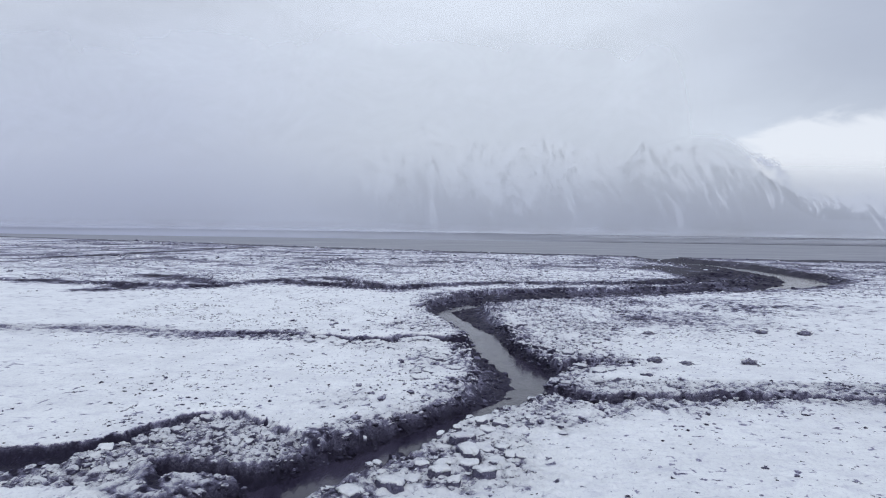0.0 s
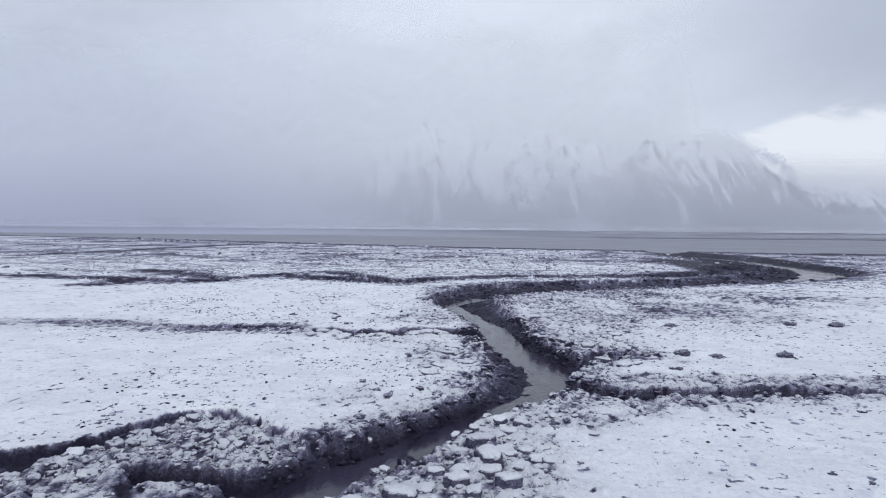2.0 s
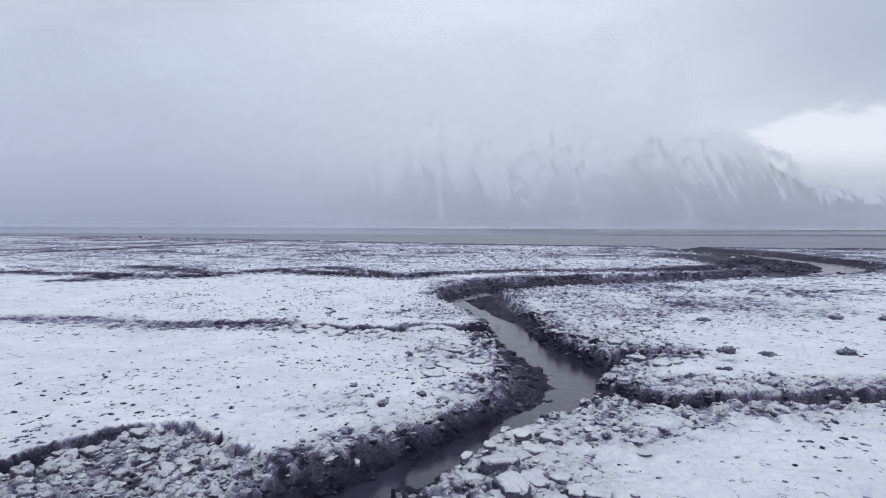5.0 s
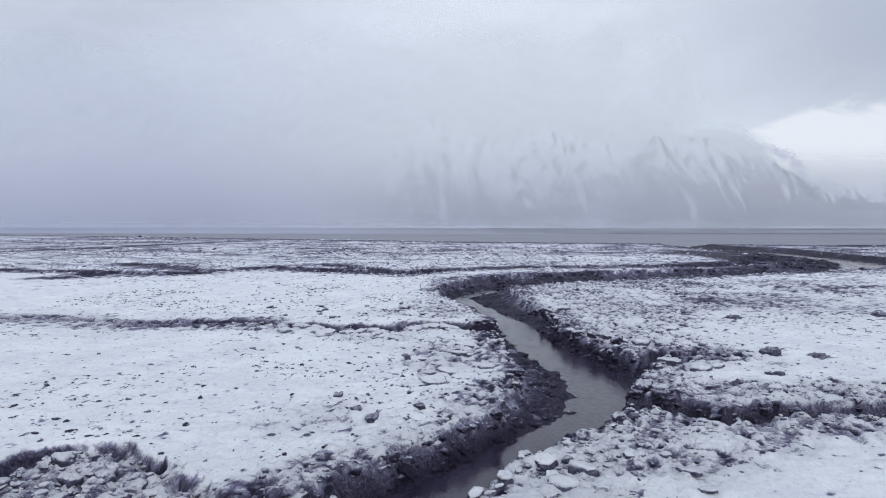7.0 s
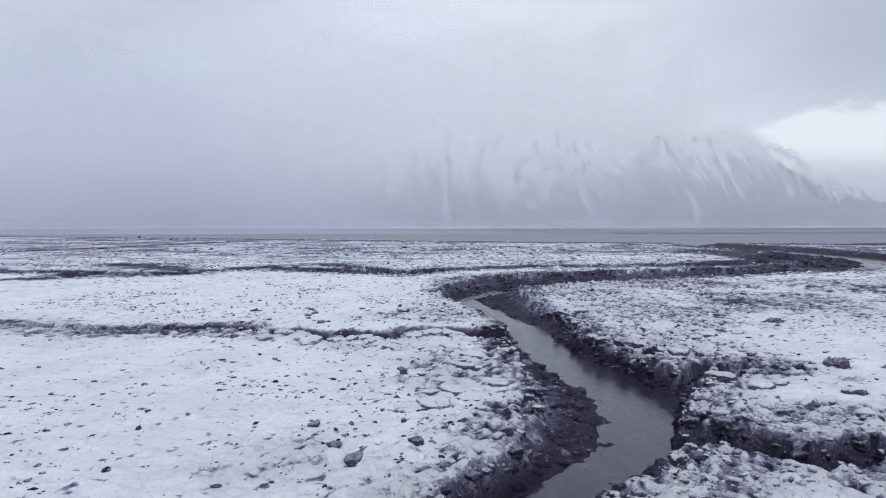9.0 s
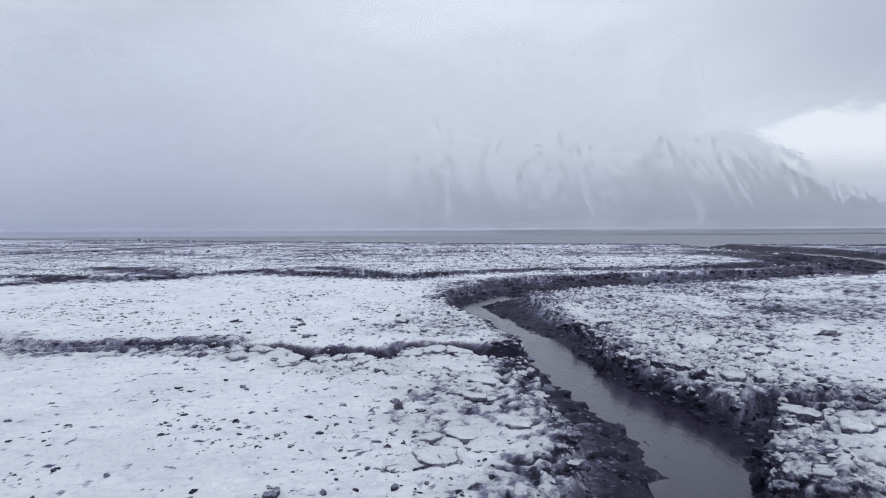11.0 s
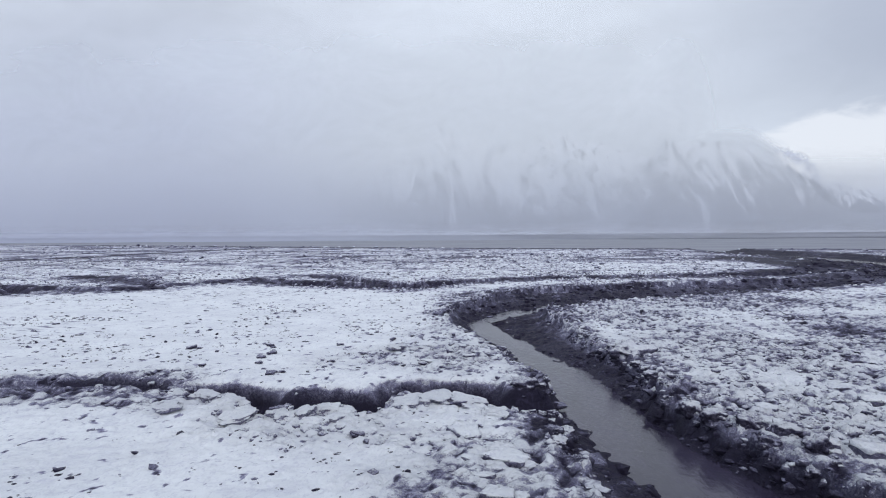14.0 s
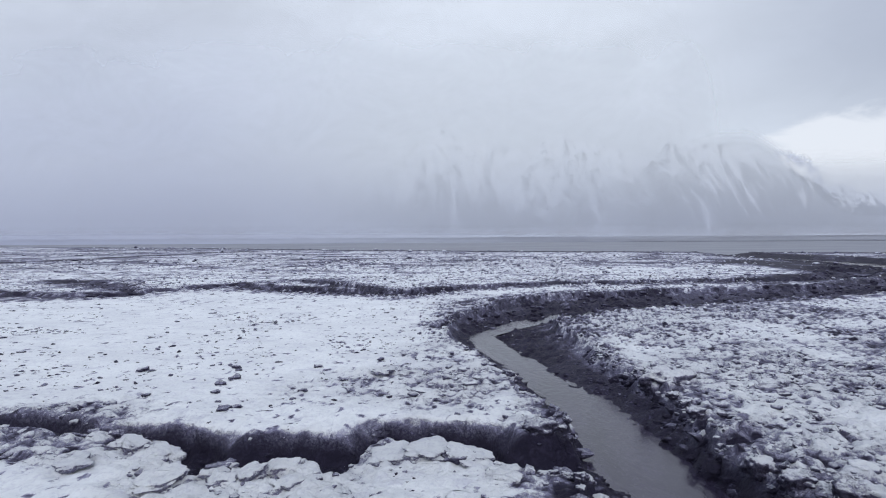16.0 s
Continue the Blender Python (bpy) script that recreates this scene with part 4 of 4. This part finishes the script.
for x, y, s in ((-0.75, 39.75, 1.35), (-0.2, 38.9, 1.1), (-1.45, 37.9, 1.5), (-2.4, 42.2, 0.9), (-0.4, 43.4, 1.0), (-1.2, 41.3, 0.9)):
    floe(thin_kinds, "ice_plate", x, y, s, 4, "broad flat plate of snow-covered ice lying on the levee", "ice plate", "ice plates on the levee", 0.02, 0.62)
for x, y in scatter(16, [(-0.8, 40.5, 1.6, 2.4), (-0.2, 44.5, 1.4, 3.0), (-1.6, 47.4, 3.2, 1.3), (-1.5, 57.5, 1.8, 3.0)], 0.8):
    floe(thin_kinds, "ice_plate", x, y, 0.5 + 0.8 * rng.random() ** 1.5, 6, "flat plate of snow-covered ice lying on the levee", "ice plate", "ice plates on the levee", 0.03, 0.7)
for x, y in scatter(40, [(8.5, 48, 2.6, 4.0), (9.5, 57, 4.0, 5.0), (7.5, 65, 2.4, 5.0), (10, 38.2, 4.5, 1.2), (9.5, 42, 2, 2)], 0.9):
    floe(rng.choice((thick_kinds, thin_kinds)), "ice_block", x, y, 0.35 + 0.4 * rng.random() ** 2, 14, "snow-capped ice lump frozen to the muddy flat", "ice block", "ice lumps on the far flat", 0.07, 0.7)


for x, y, w in ((7.9, 48.7, 1.0), (8.5, 47.1, 0.95), (9.4, 46.5, 1.35), (10.7, 46.7, 1.3), (9.7, 42.7, 0.9), (9.5, 41.5, 1.0), (10.4, 40.6, 1.1), (12.6, 51.6, 1.0), (14.6, 52.4, 0.9)):
    floe(thin_kinds, "snow_plate", x, y, w, 6, "thick plate of packed snow at the edge of the creek bank", "snow plate", "snow plates on the creek bank", 0.02, 1.3)
# loose rubble, clods and sedge, too many to count
def ico(fine):
    bm = bmesh.new()
    bmesh.ops.create_icosphere(bm, subdivisions=fine, radius=1.0)
    v, f = np.array([p_.co for p_ in bm.verts]), np.array([[q_.index for q_ in f_.verts] for f_ in bm.faces])
    bm.free()
    return v, f


BALLS = [ico(1), ico(2)]


def many(name, places, sizes, squash, blocky, top, flank, dirt, material, sink, seed, soft=False, stretch=0.6, chip=0.5, fine=0):
    """One mesh of many uneven lumps."""
    r = np.random.RandomState(seed)
    n_ = len(places)
    ICO_V, ICO_F = BALLS[fine]
    v = np.repeat(ICO_V[None], n_, 0)
    v = v / (np.abs(v).max(-1, keepdims=True) ** blocky)
    v = v * (1 + chip * (r.rand(n_, len(ICO_V), 1) - 0.5))
    v = v * sizes[:, None, None] * np.stack([0.75 + stretch * r.rand(n_), 0.75 + 0.4 * r.rand(n_), squash * (0.7 + 0.6 * r.rand(n_))], -1)[:, None]
    a, b_ = r.rand(n_) * 6.283, 0.5 * (r.rand(n_) - 0.5)
    ca, sa, cb, sb = np.cos(a)[:, None], np.sin(a)[:, None], np.cos(b_)[:, None], np.sin(b_)[:, None]
    x, y, z = v[..., 0], v[..., 1], v[..., 2]
    x, z = x * cb + z * sb, -x * sb + z * cb
    x, y = x * ca - y * sa, x * sa + y * ca
    gz = np.array([ground_z(*p_) for p_ in places])
    zz = z + gz[:, None] + (sizes * squash * sink)[:, None]
    co = np.stack([x + places[:, :1], y + places[:, 1:], zz], -1).reshape(-1, 3)
    faces = (ICO_F[None] + (np.arange(n_) * len(ICO_V))[:, None, None]).reshape(-1, 3)
    me = bpy.data.meshes.new(name)
    me.vertices.add(len(co))
    me.vertices.foreach_set("co", co.astype(np.float32).ravel())
    me.loops.add(faces.size)
    me.loops.foreach_set("vertex_index", faces.astype(np.int32).ravel())
    me.polygons.add(len(faces))
    me.polygons.foreach_set("loop_start", np.arange(0, faces.size, 3, dtype=np.int32))
    me.polygons.foreach_set("use_smooth", np.full(len(faces), soft))
    me.update(calc_edges=True)
    me.materials.append(material)
    ob = new(name, me)
    rel = z / (sizes * squash)[:, None]
    cov = flank + (top - flank) * smooth(rel, 0.0, 0.55) - dirt * r.rand(n_)[:, None]
    give(ob, "cover", cov.ravel())
    give(ob, "rough", np.full(cov.size, 0.7))
    give(ob, "afar", np.zeros(cov.size))
    return ob


GR2, GK2, GC2 = GR.reshape(shape), GK.reshape(shape), GC.reshape(shape)


def field(grid, x, y):
    return grid[np.clip(np.searchsorted(YS, y), 0, shape[0] - 1), np.clip(np.searchsorted(XS, x), 0, shape[1] - 1)]


def sown(count, x0, x1, y0, y1, chance, seed):
    r = np.random.RandomState(seed)
    x, y = x0 + (x1 - x0) * r.rand(count), y0 + (y1 - y0) * r.rand(count)
    ok = r.rand(count) < chance(x, y)
    return np.stack([x[ok], y[ok]], -1)


def in_rubble(x, y):
    return (0.9 - 0.45 * blob(x, y, 2.0, 25.5, 2.6, 3.0) - 0.55 * smooth(y, 30, 33) * smooth(4 - x, 0, 1) * smooth(46.5 - y, 0, 1)) * smooth(field(GR2, x, y), 0.3, 0.8) * (field(GK2, x, y) < 0.3) * smooth(field(GC2, x, y), 0.3, 0.7)


def on_bank(x, y):
    return 0.22 * (field(GK2, x, y) > 0.6) * (field(GZ2, x, y) > -0.9)


def on_snow(x, y):
    return (0.10 + 0.9 * smooth(fractal(x * 0.25, y * 0.25, 3, 700), 0.45, 0.75)) * (field(GR2, x, y) < 0.4)


spots = np.concatenate([sown(15000, -17, 12, 18, 40, in_rubble, 1), sown(15000, -16, 20, 40, 66, in_rubble, 2), sown(7000, -20, 34, 60, 100, in_rubble, 3), sown(3000, 12, 40, 33, 41, in_rubble, 4)])
r_ = np.random.RandomState(5)
size = np.minimum(0.14, 0.046 * np.exp(0.6 * r_.randn(len(spots)))) * (1 + 0.006 * np.maximum(0, spots[:, 1] - 30))
tagged(many("frozen_rubble", spots, size, 0.7, 0.45, 1.30, 0.62, 0.55, ground_mat, 0.0, 6, False, 0.7, 0.8), "snow-dusted rubble of broken ice and mud", "rubble", kind="stuff")


def on_far_flat(x, y):
    return (0.25 + 0.75 * smooth(fractal(x * 0.07, y * 0.05, 3, 720), 0.35, 0.65)) * (field(GK2, x, y) < 0.4) * (y < shore_line(x) - 4)


spots = np.concatenate([sown(5000, -80, 85, 95, 120, on_far_flat, 41), sown(14000, -130, 150, 110, 200, on_far_flat, 42), sown(9000, -230, 230, 200, 400, on_far_flat, 43)])
size = np.minimum(0.24, 0.046 * np.exp(0.55 * r_.randn(len(spots)))) * (1 + 0.014 * np.maximum(0, spots[:, 1] - 70))
tagged(many("frosted_tussocks", spots, size, 0.8, 0.4, 1.25, 0.50, 0.75, ground_mat, 0.1, 44, False, 0.9, 0.8), "frosted sedge tussocks and mud lumps on the far flats", "tussocks", kind="stuff")


def in_valley(x, y):
    return 0.5 * (field(GK2, x, y) > 0.3) * (field(GZ2, x, y) > -1.05)


spots = sown(30000, -50, 85, 80, 175, in_valley, 15)
size = np.minimum(0.6, 0.15 * np.exp(0.6 * r_.randn(len(spots))))
tagged(many("valley_rubble", spots, size, 0.6, 0.5, 0.50, 0.08, 0.6, ground_mat, 0.0, 16), "snow-dusted mud lumps in the far gullies", "rubble", kind="stuff")
spots = np.concatenate([sown(12000, -10, 9, 19, 58, on_bank, 11), sown(6000, -22, 12, 48, 90, on_bank, 12), sown(5000, -18, 34, 20, 40, on_bank, 13)])
size = np.minimum(0.34, 0.08 * np.exp(0.6 * r_.randn(len(spots))))
tagged(many("bank_clods", spots, size, 0.4, 0.6, 0.6, 0.14, 0.4, ground_mat, -0.3, 7, False, 0.8, 0.8), "dark wet clods fallen from the mud banks", "mud clods", kind="stuff")
spots = np.concatenate([sown(6500, -22, 28, 19, 48, on_snow, 21), sown(9500, -36, 42, 46, 80, on_snow, 22), sown(9500, -60, 70, 80, 125, on_snow, 23), sown(1600, -22, 28, 3, 19, on_snow, 24)])
spots = np.concatenate([spots] + [spots[k::3] + 0.11 * r_.randn(len(spots[k::3]), 2) for k in (0, 0, 1, 1)])
size = np.minimum(0.105, 0.025 * np.exp(0.72 * r_.randn(len(spots)))) * (1 + 0.008 * np.maximum(0, spots[:, 1] - 45))
tagged(many("scattered_clods", spots, size, 0.6, 0.5, 0.75, 0.16, 0.60, ground_mat, -0.15, 8, False, 0.8, 1.0), "small dark mud clods and sedge stubs poking through snow", "mud clods", kind="stuff")


STEEP2 = steep.reshape(shape)


def on_face(x, y):
    return (ring_depth(x, y, GULLY_LIP) < -0.1) * smooth(field(STEEP2, x, y), 0.35, 0.9) * (field(GZ2, x, y) > -0.95) * (field(GK2, x, y) > 0.1)


spots = np.concatenate([sown(15000, -12, 9, 19, 48, on_face, 17), sown(9000, -4, 12, 44, 68, on_face, 18), sown(5000, 6, 36, 32, 38, on_face, 19)])
level = np.array([ground_z(*p_) for p_ in spots])
size = np.minimum(0.24, 0.07 * np.exp(0.6 * r_.randn(len(spots))))
upper, lower = level > -0.42, level <= -0.42
tagged(many("bank_lumps", spots[upper], size[upper], 0.8, 0.6, 0.95, 0.45, 0.6, ground_mat, -0.3, 20, False, 0.7, 0.9), "rimed lumps of frozen mud on the creek banks", "mud lumps", kind="stuff")
tagged(many("bank_lumps", spots[lower], size[lower], 0.7, 0.6, 0.40, 0.10, 0.40, ground_mat, -0.35, 21, False, 0.7, 0.9), "dark wet mud lumps low on the creek banks", "mud lumps", kind="stuff")


def boulder(name, x, y, size, seed, label, category):
    bm = bmesh.new()
    bmesh.ops.create_icosphere(bm, subdivisions=3, radius=1.0)
    for p_ in bm.verts:
        q_ = p_.co.copy()
        k = 1 + 0.35 * noise.noise(q_ * 1.4 + Vector((seed, 0, 0))) + 0.18 * noise.noise(q_ * 3.5)
        p_.co = q_ * k * size / (max(abs(q_.x), abs(q_.y), abs(q_.z)) ** 0.4)
        p_.co.z *= 0.8
    ob = new(name, mesh_of(bm, name, boulder_mat))
    ob.matrix_basis = pose(x, y, ground_z(x, y) + 0.45 * size, 8, 5, 40 * seed)
    return tagged(ob, label, category)


def lump_mesh(seed, frost, fine=4, jag=0.62, base=0.30):
    """A weathered lump of frozen mud about one metre across, rimed on top."""
    bm = bmesh.new()
    bmesh.ops.create_icosphere(bm, subdivisions=fine, radius=0.5)
    for p_ in bm.verts:
        q_ = p_.co * 2
        k = 1 + 0.46 * noise.noise(q_ * 1.2 + Vector((seed, 0, 0))) + jag * 0.36 * noise.noise(q_ * 2.9 + Vector((0, seed, 0))) + jag * 0.27 * noise.noise(q_ * 5.5 + Vector((0, 0, seed))) + jag * 0.15 * noise.noise(q_ * 12.0 + Vector((seed, 0, seed)))
        p_.co = q_ * 0.5 * k / (max(abs(q_.x), abs(q_.y), abs(q_.z)) ** 0.5)
    me = mesh_of(bm, "frozen_mud_lump", ground_mat)
    up_ = np.array([v_.normal.z for v_ in me.vertices])
    for name, values in (("cover", base + frost * smooth(up_, 0.05, 0.9)), ("rough", np.ones(len(up_))), ("afar", np.zeros(len(up_)))):
        a = me.attributes.new(name, "FLOAT", "POINT")
        a.data.foreach_set("value", values.astype(np.float32))
    return me


LUMPS = [lump_mesh(20 + 3.7 * k, (0.35, 0.6, 0.85)[k % 3]) for k in range(9)]


def mud_lump(x, y, sx, sy, sz, label="rounded lump of frozen mud with snow on top", sink=0.42, shape_=None):
    ob = new("mud_lump", shape_ or rng.choice(LUMPS))
    ob.matrix_basis = pose(x, y, ground_z(x, y) + (0.5 - sink) * sz * 0.8, rng.uniform(-12, 12), rng.uniform(-12, 12), rng.uniform(0, 360)) @ Matrix.Diagonal((sx, sy, sz, 1))
    return tagged(ob, label, "mud lump", "frozen lumps along the banks")


# rounded lumps piled in the slump
SMALL_LUMPS = [lump_mesh(60 + 4.1 * k, (0.45, 0.6, 0.85)[k % 3], 3, 0.5, 0.46) for k in range(8)]
heap = sown(1500, -17, -5, 21, 30.6, lambda x, y: (ring_depth(x, y, SLUMP) > 0.1) & (ring_depth(x, y, SLUMP_FOOT) < -0.2) & (ring_depth(x, y, MUD_DITCH) < 0.1), 51)[:150]
for x, y in heap:
    s = 0.14 + 0.42 * rng.random() ** 3.2
    mud_lump(x, y, s * rng.uniform(0.9, 1.4), s, s * rng.uniform(0.6, 0.85), "rimed rounded lump of frozen mud in a slump", 0.42, rng.choice(SMALL_LUMPS))

# the larger blocks that have broken from the banks
for x, y, sx, sy, sz in ((6.6, 60.4, 0.9, 0.7, 0.5), (6.2, 51.0, 0.7, 0.6, 0.55), (6.6, 49.8, 0.8, 0.6, 0.5), (7.3, 48.9, 0.7, 0.6, 0.5), (8.0, 48.2, 0.8, 0.6, 0.45), (8.2, 46.8, 0.7, 0.6, 0.55),
                         (-8.6, 50.3, 0.8, 0.6, 0.4), (-6.6, 50.2, 0.9, 0.7, 0.5), (-7.4, 49.8, 0.7, 0.6, 0.4), (0.9, 53.2, 0.9, 0.7, 0.5), (1.4, 51.9, 0.8, 0.7, 0.5), (-1.6, 50.6, 1.0, 0.7, 0.4), (1.9, 49.3, 0.6, 0.5, 0.5), (6.9, 37.0, 0.7, 0.6, 0.55), (7.4, 36.2, 0.7, 0.6, 0.5), (6.6, 35.2, 0.6, 0.5, 0.45)):
    mud_lump(x, y, sx, sy, sz)

for x, y, w in ((-11.1, 59.7, 0.42), (-11.3, 58.8, 0.34), (-15.9, 61.2, 0.40), (-11.9, 61.9, 0.34), (-9.4, 54.6, 0.36), (-9.1, 54.9, 0.28), (-10.9, 57.4, 0.26), (-4.4, 47.6, 0.34), (-3.4, 44.5, 0.19), (-2.2, 42.1, 0.27),
                (-3.15, 43.0, 0.23), (-3.9, 34.1, 0.34), (-4.9, 35.7, 0.30), (-3.2, 33.1, 0.40), (-1.7, 34.4, 0.32), (-7.6, 57.6, 0.28), (-6.4, 59.2, 0.26), (-13.4, 57.0, 0.26), (-8.2, 62.0, 0.30), (-5.6, 63.4, 0.28)):
    ob = mud_lump(x, y, 1.25 * w, w, 0.55 * w, "", 0.36, LUMPS[0])
    tagged(ob, "dark clod of frozen mud poking through snow", "mud clod", "mud clods on the snow")
WHITE_LUMPS = [lump_mesh(90 + 5.3 * k, 0.8, 4, 0.45, 0.85) for k in range(5)]
for x, y, w, h in ((-7.35, 49.75, 1.0, 0.6), (-6.55, 49.4, 0.9, 0.5), (-5.9, 49.9, 1.0, 0.55), (-5.25, 49.75, 0.95, 0.5), (-7.0, 48.9, 0.7, 0.4), (-6.1, 48.7, 0.7, 0.4), (-5.3, 48.9, 0.8, 0.4), (-8.6, 48.9, 1.2, 0.4), (-11.3, 49.9, 0.9, 0.35),
                   (-9.6, 50.6, 1.3, 0.6), (-10.6, 51.3, 1.1, 0.55), (-0.3, 49.6, 0.9, 0.45), (-3.8, 60.4, 1.1, 0.5), (-5.0, 60.4, 0.8, 0.4), (-3.3, 51.2, 1.3, 0.5), (-2.1, 50.9, 1.5, 0.45), (-1.2, 50.6, 1.1, 0.4)):
    ob = mud_lump(x, y, w, 0.8 * w, 0.7 * h, "lumpy mound of packed snow on the gully edge", 0.5, rng.choice(WHITE_LUMPS))
    tagged(ob, "lumpy mound of packed snow on the gully edge", "snow mound", "snow mounds along the gully")
mud_lump(6.5, 59.9, 2.3, 1.1, 0.95, "broad block of frozen mud with a thick snow top", 0.42, LUMPS[2])


def near_edge(x, y):
    return (ring_depth(x, y, GULLY_LIP) < -0.1) * smooth(field(GR2, x, y), 0.3, 0.6) * (field(GK2, x, y) > 0.05) * (field(GK2, x, y) < 0.93)


edge_spots = np.concatenate([sown(1800, 4.5, 11, 33, 66, near_edge, 31), sown(1500, -10, 3, 20, 50, near_edge, 32), sown(1500, -13, 3, 47, 56, near_edge, 33), sown(900, -4, 3, 54, 80, near_edge, 34), sown(700, 9, 28, 32, 38, near_edge, 35)])
pick = np.random.RandomState(9).permutation(len(edge_spots))
for x, y in edge_spots[pick[:150]]:
    s = rng.uniform(0.20, 0.44)
    mud_lump(x, y, s * rng.uniform(0.9, 1.4), s, s * rng.uniform(0.6, 0.9), sink=0.36)
rest = edge_spots[pick[150:900]]
tagged(many("frozen_lumps", rest, np.random.RandomState(10).uniform(0.05, 0.17, len(rest)), 0.7, 0.45, 1.0, 0.48, 0.5, ground_mat, 0.05, 14), "small frozen mud lumps along the creek banks", "mud lumps", kind="stuff")

boulder("mud_boulder", -1.58, 25.7, 0.34, 1, "dark wet mud boulder at the edge of the creek", "boulder")


def blades(count, spread_, tall, seed):
    """A clump of bent sedge blades."""
    r = random.Random(seed)
    bm = bmesh.new()
    for _ in range(count):
        a, d, h, w = r.random() * 6.283, spread_ * math.sqrt(r.random()), tall * (0.4 + 0.7 * r.random()), 0.012 + 0.012 * r.random()
        x, y, lean = d * math.cos(a), d * math.sin(a), 0.3 + 0.9 * r.random()
        la = a + r.uniform(-0.9, 0.9)
        side = Vector((-math.sin(la), math.cos(la), 0)) * w
        rows = []
        for s in (0.0, 0.5, 1.0):
            c = Vector((x + math.cos(la) * lean * h * s * s, y + math.sin(la) * lean * h * s * s, h * s * (1 - 0.35 * s * lean) - 0.03))
            rows.append((bm.verts.new(c - side * (1 - 0.8 * s)), bm.verts.new(c + side * (1 - 0.8 * s))))
        for (p1, p2), (p3, p4) in zip(rows[:-1], rows[1:]):
            bm.faces.new((p1, p2, p4, p3))
    return mesh_of(bm, "blades", sedge_mat, False)


def hummock(seed, rx, ry, h):
    bm = bmesh.new()
    bmesh.ops.create_icosphere(bm, subdivisions=3, radius=1.0)
    for p_ in bm.verts:
        q_ = p_.co.copy()
        k = 1 + 0.6 * noise.noise(q_ * 2.0 + Vector((seed * 3.1, 0, 0))) + 0.5 * noise.noise(q_ * 5.5 + Vector((0, seed, 0)))
        p_.co = Vector((q_.x * rx, q_.y * ry, q_.z * h)) * k
    return mesh_of(bm, "hummock", tussock_mat)


TUFTS = [(15.3, 44.4, 0.52, 0.25), (17.4, 43.9, 0.5, 0.14), (21.9, 44.0, 0.58, 0.28), (29.8, 58.6, 0.7, 0.24), (33.8, 58.4, 0.78, 0.28),
         (18.6, 56.6, 0.55, 0.20), (-2.95, 42.3, 0.17, 0.20)]
hummocks, clumps = [hummock(k, 1, 0.7, 1) for k in range(4)], [blades(130, 1.0, 0.9, 40 + k) for k in range(3)]
for k, (x, y, w, h) in enumerate(TUFTS):
    tuft = new("sedge_tuft")
    tuft.matrix_basis = pose(x, y, ground_z(x, y) + 0.15 * h, 0, 0, rng.random() * 60) @ Matrix.Diagonal((w, w, h, 1))
    part("hummock", hummocks[k % 4], tuft, "rimed dark turf hummock")
    blade = part("blades", clumps[k % 3], tuft, "dry brown sedge blades")
    blade.matrix_basis = pose(0, 0, 0.35) @ Matrix.Diagonal((0.8, 0.8, 1.1, 1))
    tagged(tuft, "dark sedge tussock poking through the snow", "grass tuft", "sedge tussocks")
